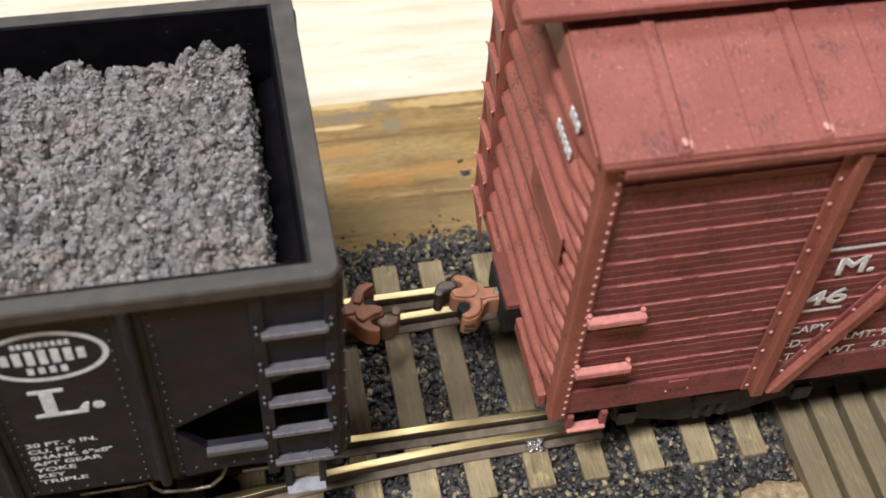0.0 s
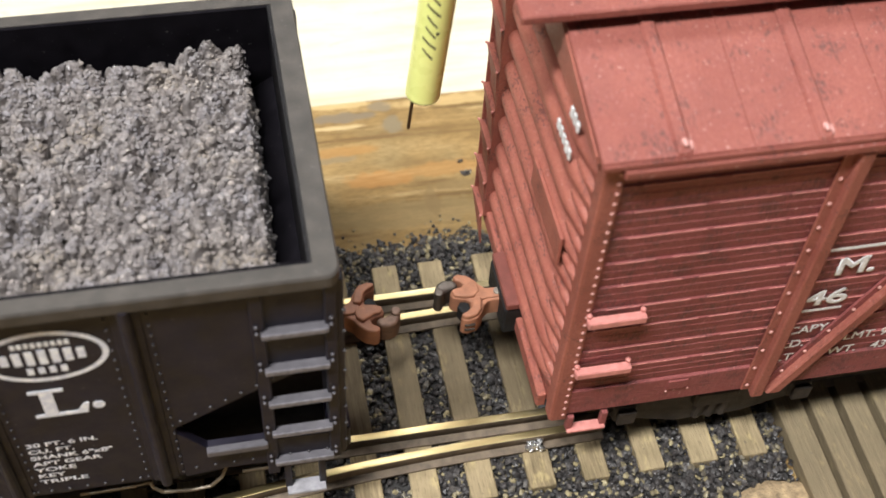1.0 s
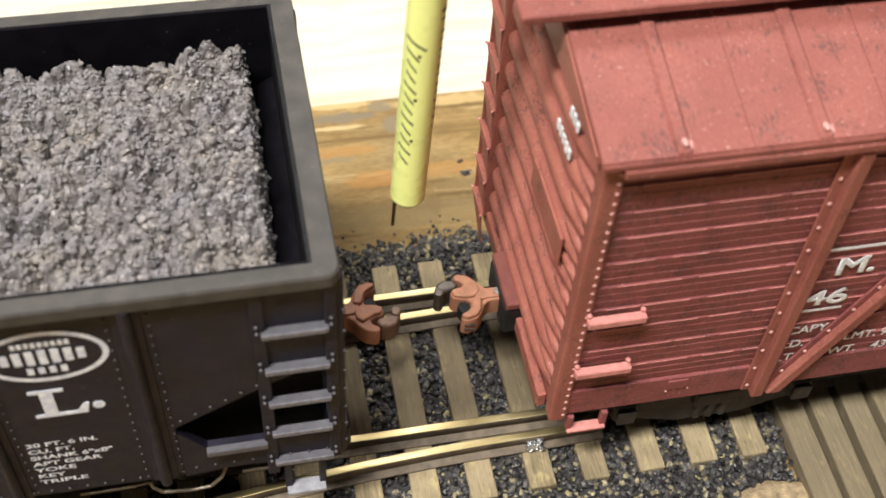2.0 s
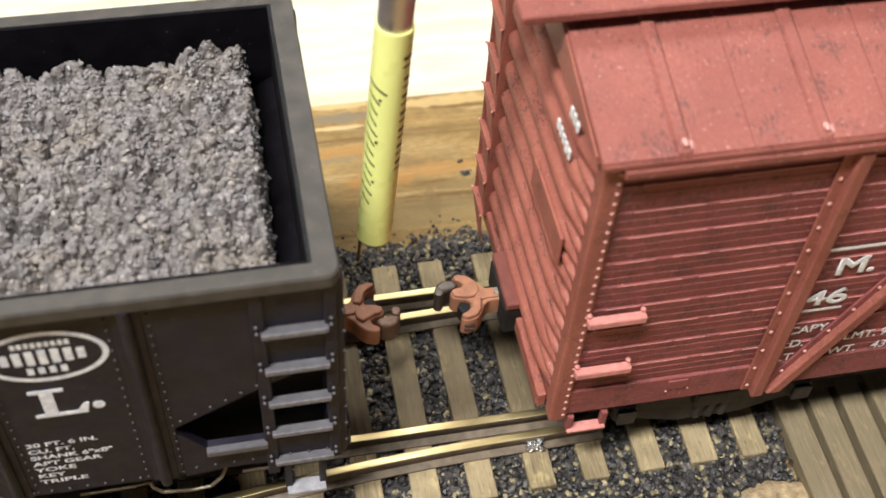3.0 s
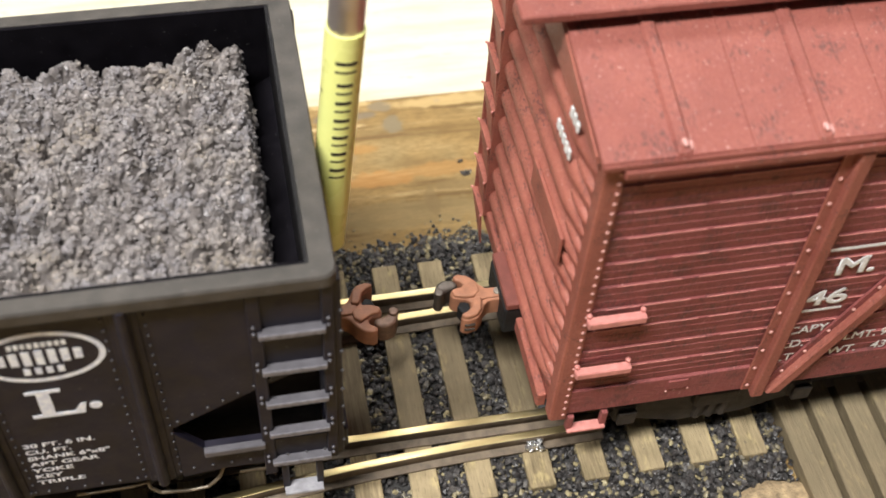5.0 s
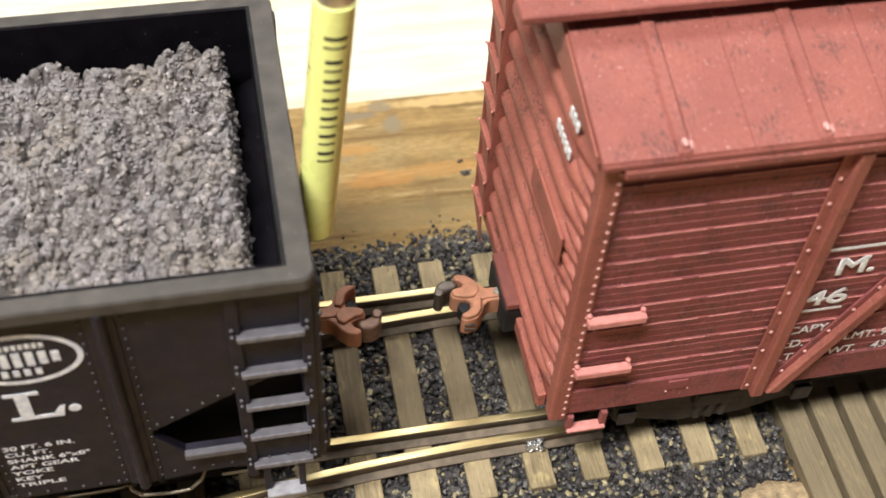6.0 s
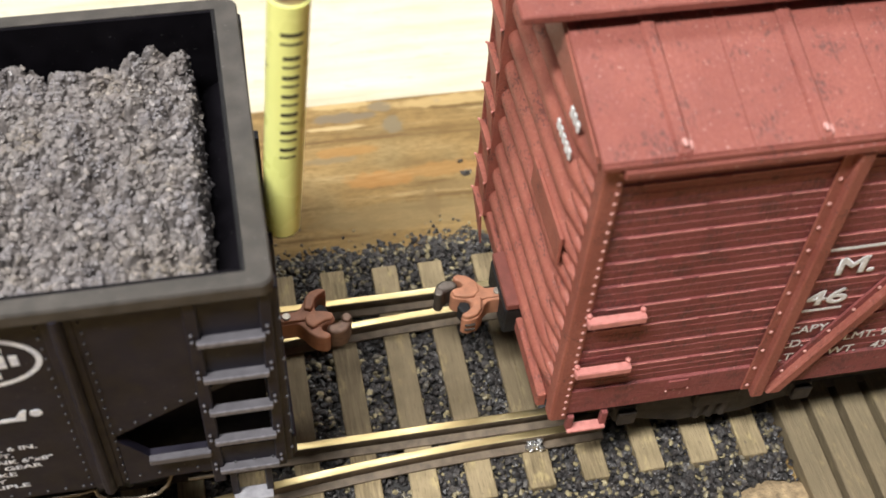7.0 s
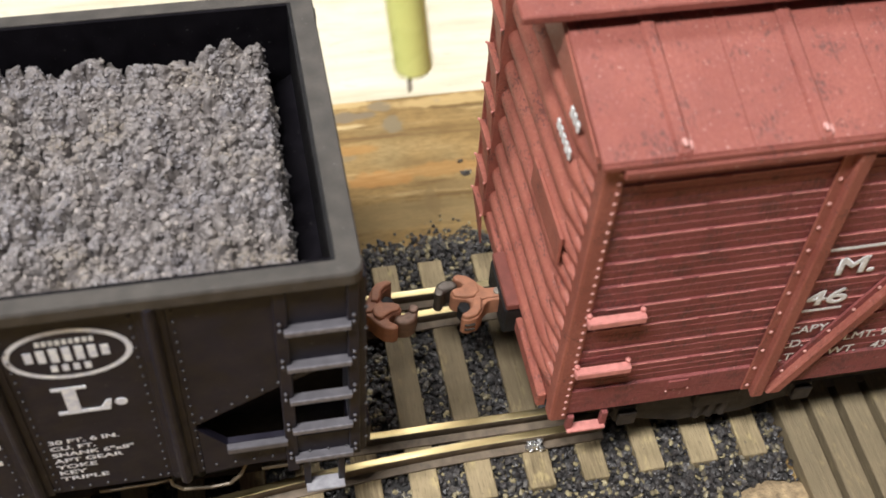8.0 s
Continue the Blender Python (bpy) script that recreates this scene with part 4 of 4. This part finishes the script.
        # black sheets added as the deep shade below the slope sheet
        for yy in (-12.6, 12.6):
            part("shade_panel", prism([(e - 1.5 * d, 29.0), (e - 25 * d, 13.4), (e - 25 * d, 11.0), (e - 1.5 * d, 11.0)], yy - 0.3, yy + 0.3, "y"), BLACK_SHADE, h)
        a, b = sorted((e - 1.4 * d, e + 0.7 * d))
        part("end_sill", box(a, b, -HW + 1.2, HW - 1.2, 10.2, 13.6, 0.2), BLACK, h)
        for yy in (-HW + 1.4, HW - 1.4):
            a, b = sorted((e - 1.0 * d, e + 0.25 * d))
            post = box(a, b, yy - 0.7, yy + 0.7, 10.2, HZ - 1.4, 0.12)
            part("corner_post", post, BLACK, h)
        for yy in (-6.0, 6.0):
            a, b = sorted((e - 0.9 * d, e + 0.55 * d))
            part("end_post", box(a, b, yy - 0.6, yy + 0.6, 13.6, 31, 0.12), BLACK, h)
        rivets("rivet", [(e + 0.2 * d, -HW + 0.75, 12.5 + 2.9 * j) for j in range(8)], 0.2, (1, 1, 1), RIVET_GREY, h)
        part("gear_box", box(*sorted((e + 0.4 * d, e - 8 * d)), -2.9, 2.9, 7.8, 11.4, 0.2), BOX_BLACK, h)
        coupler("coupler", (e + 0.45 * d, -0.15), d, h)
    # hopper pockets and centre sill
    for xc in (HX - HL / 2 - 16, HX - HL / 2 + 16):
        for s in (-1, 1):
            pts = [(xc - 15, 18), (xc + 15, 18), (xc + 4, 3.4), (xc - 4, 3.4)]
            part("hopper_pocket", prism(pts, *sorted((3.0 * s, (ys - 0.9) * s)), "y", 0.1), BLACK, h)
    part("centre_sill", box(X0 + 1, HX - 1, -2.3, 2.3, 7.4, 12.2, 0.1), BLACK, h)
    # near-black trucks and wheels: the shade under the car put into their colour
    truck(h, HX - 17.0, BOX_BLACK, UNDER, 10.6)
    truck(h, X0 + 17.0, BOX_BLACK, UNDER, 10.6)
    loop = [(-42.5, -15.0, 8.2), (-38.1, -15.0, 8.4), (-37.0, -15.0, 8.7), (-36.9, -15.0, 7.5), (-36.1, -15.0, 6.3), (-33.5, -15.0, 5.9), (-31.7, -15.0, 6.1), (-30.6, -15.0, 7.5), (-30.1, -15.0, 9.0), (-30.0, -14.6, 10.6)]
    for a, b in zip(loop, loop[1:]):
        part("brake_wire", rod(a, b, 0.17, None, 8), WIRE, h, "dull bent brake wire")
    part("brake_bar", box(-28.6, -25.2, -15.2, -14.8, 8.0, 8.5, 0.08), WIRE, h)
    part("brake_bar", box(-43.5, -38.4, -14.9, -14.5, 7.6, 8.1, 0.08), WIRE, h)
    for x in (-35.0, -33.0, -31.2):
        part("door_hinge", rod((x, -14.3, 8.6), (x, -13.2, 8.6), 0.8, None, 12, bev=0.15), BLACK, h)
        part("hinge_strap", box(x - 0.35, x + 0.35, -14.6, -13.8, 8.4, 10.6, 0.1), BLACK, h)
    # lettering
    yf = -ys - 0.06
    bm = bmesh.new()
    cx, cz, a, b = -41.95, 31.65, 4.85, 3.3
    last = None
    first = None
    for k in range(64):
        t = 2 * math.pi * k / 64
        p = [bm.verts.new((cx + a * q * math.cos(t), yf, cz + (b - (1 - q) * a) * math.sin(t))) for q in (1.0, 0.9)]
        if last:
            bm.faces.new((last[0], p[0], p[1], last[1]))
        first, last = first or p, p
    bm.faces.new((last[0], first[0], first[1], last[1]))
    part("emblem_ring", bm, WHITE_INK, h, "white oval ring of an emblem")
    for k in range(7):
        x = cx - 3.3 + 0.96 * k
        z = 0.95 - 0.03 * (k - 3) ** 2
        part("emblem_bar", bar(x, x + 0.62, cz - z, cz + z, yf), WHITE_INK, h, "white emblem bar")
    for k in range(9):
        x = cx - 2.2 + 0.5 * k
        part("emblem_bar", bar(x, x + 0.34, cz + 1.35, cz + 1.95, yf), DULL_INK, h)
    for k in range(4):
        x = cx - 1.6 + 0.85 * k
        part("emblem_bar", bar(x, x + 0.5, cz - 2.2, cz - 1.35, yf), WHITE_INK, h)
    out = [(0, 0), (3.9, 0), (4.15, 1.45), (3.75, 1.45), (3.2, 0.45), (1.75, 0.45), (1.75, 3.55), (2.6, 3.55), (2.6, 3.95), (0, 3.95), (0, 3.55), (0.75, 3.55), (0.75, 0.45), (0, 0.45)]
    part("letter", prism([(-44.2 + x * 1.06, 23.1 + z) for x, z in out], yf - 0.02, yf + 0.03, "y"), WHITE_INK, h, "white slab-serif letter L")
    part("full_stop", rod((-39.1, yf + 0.03, 24.0), (-39.1, yf - 0.02, 24.0), 0.5, None, 20), WHITE_INK, h)
    for k, (txt, w) in enumerate((("30 FT. 6 IN.", 0.92), ("CU. FT.", 0.9), ('SHANK 6"x8"', 0.9), ("APT GEAR", 0.95), ("YOKE", 1.0), ("KEY", 1.0), ("TRIPLE", 1.05))):
        part("letter", letters(txt, -46.0, 18.6 - 1.05 * k, yf, 0.64, w * 1.5, 0.025), WHITE_INK, h)
    for k in range(5):
        part("lettering_bar", bar(-53.4, -50.5 + 0.4 * (k % 3), 21.6 - 1.3 * k, 22.3 - 1.3 * k, yf), DULL_INK, h)
    return h


def coal_load():
    X0, X1 = HX - HL + 4, HX - 4.3
    c = thing("coal_load", ((X0 + X1) / 2, 0, 26), "heap of crushed grey-black coal filling the hopper car", "coal")

    def height(x, y):
        u = min(X1 - x, x - X0)
        v = min(13.3 - y, y + 14.5)
        edge = min(u, v + 1.0)
        lump = 1.1 * noise.noise((x * 0.16, y * 0.16, 5.0)) + 1.8 * noise.noise((x * 0.33, y * 0.33, 8.0)) + 0.8 * noise.noise((x * 0.75, y * 0.75, 4.0))
        near = noise.voronoi((x * 0.6, y * 0.6, 3.0))[0]
        fine = noise.voronoi((x * 1.3, y * 1.3, 9.0))[0]
        h = 34.5 + lump + 1.0 * (0.55 - near[0]) + 0.6 * (0.5 - fine[0]) - 0.9 * max(0.0, 0.2 - (near[1] - near[0])) / 0.2
        h += 0.3 * noise.noise((x * 1.9, y * 1.9, 2.0)) + 0.17 * max(0.0, -y - 8)
        if y > 10 and x > -34:
            h += 0.05 * (y - 10)
        return h - 5.0 * max(0.0, 1.0 - edge / 0.9) ** 1.8
    for name, xa, xb, nx, ny in (("coal_crust", -52.0, X1, 190, 190), ("coal_crust", X0, -52.0, 120, 60)):
        xs = np.linspace(xa, xb, nx + 1)
        ys = np.linspace(-14.5, 13.3, ny + 1)
        rim_x = (X1, X0)
        v = np.array([(x, y, 27.5 if x in rim_x or y < -14.49 or y > 13.29 else height(x, y)) for x in xs for y in ys])
        q = np.arange(nx * (ny + 1)).reshape(nx, ny + 1)[:, :-1].ravel()
        raw(name, v, np.c_[q, q + 1, q + ny + 2, q + ny + 1], COAL_BED, c)
    rng = np.random.default_rng(3)
    # fine crumbs over all, and fewer larger pieces
    for n, small, large, sink, seed in ((13000, 0.10, 0.25, 0.05, 21), (1900, 0.26, 0.50, 0.26, 22)):
        x = np.where(rng.uniform(0, 1, n) < 0.88, rng.uniform(-52, X1 + 0.05, n), rng.uniform(X0, -52, n))
        y = rng.uniform(-14.4, 13.2, n)
        z = np.array([height(a, b) for a, b in zip(x, y)]) - sink + rng.uniform(-0.12, 0.12, n)
        v, f = stones(np.c_[x, y, z], small, large, 0.85, seed)
        tagged(raw("coal_rubble", v, f, COAL, c), kind="stuff")
    return c


# ---- yellow wand ----
def wand():
    """Built upright round the z axis, the label's foot at z = 0."""
    w = thing("uncoupling_wand", (0, 0, 0), "thin steel wand with a yellow printed label and a fine pin", "hand tool")
    r = 1.6
    part("tube", rod((0, 0, 0.3), (0, 0, 110), r - 0.16, None, 40, bev=0.06), STEEL, w, "brushed steel tube", True)
    part("label_sleeve", rod((0, 0, 0), (0, 0, 24.2), r, None, 48, bev=0.05), YELLOW, w, "glossy yellow paper label", False)
    part("end_plug", rod((0, 0, -0.14), (0, 0, 0.05), r - 0.08, None, 32), INK, w, "black end plug")
    a = radians(-90 - 150)
    c = (1.25 * math.cos(a), 1.25 * math.sin(a))
    part("pin", rod((*c, -3.6), (*c, 1.0), 0.17, None, 10), PIN, w, "fine bronze pin")
    def glyph(angle, z, half, high, sweep):
        """A bowed stroke of print on the sleeve."""
        bm, last = bmesh.new(), None
        for i in range(7):
            q = -1 + i / 3
            ang = radians(-90 + angle) + half * q / r
            dz = sweep * q
            p = [bm.verts.new(((r + 0.015) * math.cos(ang), (r + 0.015) * math.sin(ang), z + dz + e)) for e in (-high / 2, high / 2)]
            if last:
                bm.faces.new((last[0], last[1], p[1], p[0]))
            last = p
        return bm
    for k in range(7):
        z = 21.3 - 1.85 * k - (0.3 if k else 0)
        wide = 0.66 if k else 0.9
        p = part("label_print", glyph(0, z + 0.42, wide, 0.34, 0.0), INK, w, "black printed bar")
        part("print_bar", glyph(0, z - 0.42, wide, 0.2, 0.0), INK, p)
    for k in range(12):
        z = 18.6 - 1.16 * k
        p = part("label_print", glyph(-114 + (6 if k == 0 else 0), z, (1.0 if k == 0 else 0.5 + 0.16 * (k % 3 == 1)), 0.24, -0.5), INK, w, "black slanting bar of script")
        if k % 4 == 1:
            part("print_bar", glyph(-92, z, 0.14, 0.28, 0), INK, p)
    return w


setting()
track()
ballast()
boxcar()
HOPPER = hopper()
LOAD = coal_load()
WAND = wand()

HOPPER_X = [(0.0, 0.0), (4.0, 0.0), (4.3, -0.05), (4.5, -0.12), (4.7, -0.1), (5.2, -0.35), (5.8, -1.0), (5.9, -3.1), (6.0, -1.9), (6.1, -1.85),
            (6.2, -1.75), (6.3, -1.7), (6.4, -2.8), (6.5, -5.75), (6.6, -2.9), (6.7, -3.7), (6.8, -3.95), (6.9, -3.8), (7.0, -5.0), (7.1, -4.95),
            (7.2, -5.0), (7.3, -2.8), (7.4, -1.0), (7.5, -1.45), (7.6, 0.85), (7.7, 2.0), (7.8, 1.75), (7.9, 1.75), (8.0, 1.8)]
# seconds, foot of the label in mm, lean of the axis in x and y, turn of the label in degrees
WAND_ROWS = [
    (0.0, -2.8, 25.3, 47.9, 0.019, -0.090, 105), (0.2, -3.9, 19.8, 43.4, 0.041, -0.032, 105), (0.4, -5.6, 13.8, 38.5, 0.071, -0.003, 105),
    (0.6, -5.5, 9.7, 35.3, 0.021, 0.040, 105), (0.8, -7.0, 8.4, 34.0, 0.072, 0.045, 105), (1.0, -8.3, 7.2, 32.8, 0.092, 0.041, 105),
    (1.2, -8.8, 5.9, 31.7, 0.079, 0.044, 103), (1.5, -9.2, 4.3, 30.4, 0.061, 0.048, 100), (1.7, -9.4, 2.4, 28.9, 0.055, 0.049, 92),
    (2.2, -11.8, 0.5, 24.6, 0.057, 0.059, 80), (2.8, -14.2, -1.5, 22.6, 0.068, 0.065, 68), (3.1, -13.9, -0.5, 23.4, 0.074, 0.057, 66),
    (3.5, -13.8, -0.9, 21.9, 0.058, 0.067, 46), (3.8, -14.3, 1.8, 18.8, 0.069, 0.063, 30), (4.0, -14.8, 3.4, 17.4, 0.075, 0.060, 20),
    (4.3, -17.4, 2.4, 20.0, 0.089, 0.056, 8), (4.5, -17.9, 0.7, 22.3, 0.096, 0.052, 8), (4.7, -18.1, 0.2, 21.9, 0.095, 0.055, 8),
    (5.2, -18.7, -3.3, 27.1, 0.088, 0.050, 8), (5.8, -19.2, -4.7, 30.1, 0.085, 0.044, 8), (5.9, -20.3, -4.4, 30.1, 0.092, 0.040, 8),
    (6.0, -19.8, -4.7, 30.0, 0.096, 0.041, 8), (6.2, -20.0, -4.8, 29.9, 0.076, 0.045, 8), (6.4, -20.8, -4.2, 30.2, 0.079, 0.043, 9),
    (6.5, -23.6, -5.1, 28.9, 0.083, 0.047, 10), (6.6, -20.4, -4.5, 30.0, 0.067, 0.045, 10), (6.7, -21.3, -4.9, 29.5, 0.077, 0.044, 10),
    (6.8, -21.4, -5.1, 29.4, 0.062, 0.049, 10), (6.9, -21.5, -4.3, 30.0, 0.080, 0.042, 9), (7.0, -22.6, -3.9, 30.0, 0.081, 0.042, 8),
    (7.1, -22.6, -4.8, 29.4, 0.082, 0.045, 7), (7.2, -22.4, -5.2, 29.1, 0.052, 0.055, 5), (7.3, -17.2, -5.1, 30.2, -0.008, 0.061, 5),
    (7.4, -18.2, -4.7, 30.3, -0.006, 0.062, 5), (7.5, -18.0, -1.9, 28.3, 0.003, 0.054, 2), (7.6, -16.2, 1.4, 31.2, 0.001, 0.060, -5),
    (7.7, -15.1, 2.7, 32.4, -0.006, 0.061, -5), (7.8, -13.0, 3.0, 37.3, -0.052, 0.070, 0), (7.9, -12.1, 1.7, 38.5, -0.069, 0.073, 0),
    (8.0, -10.4, 1.8, 41.5, -0.116, 0.082, 0)]


def wand_pose(x, y, z, ax, ay, turn):
    up = Vector((ax, ay, math.sqrt(1 - ax * ax - ay * ay)))
    tilt = Vector((0, 0, 1)).rotation_difference(up).to_matrix().to_4x4()
    facing = math.degrees(math.atan2(x - EYE.x / MM, y - EYE.y / MM))
    return Matrix.Translation(Vector((x, y, z)) * MM) @ tilt @ Matrix.Rotation(radians(turn - facing), 4, "Z")


def motions():
    for ob in (HOPPER, LOAD):
        at = ob.location.copy()
        walk(ob, [(t, Matrix.Translation(at + Vector((d * MM, 0, 0)))) for t, d in HOPPER_X])
    walk(WAND, [(t, wand_pose(*r)) for t, *r in WAND_ROWS])


motions()
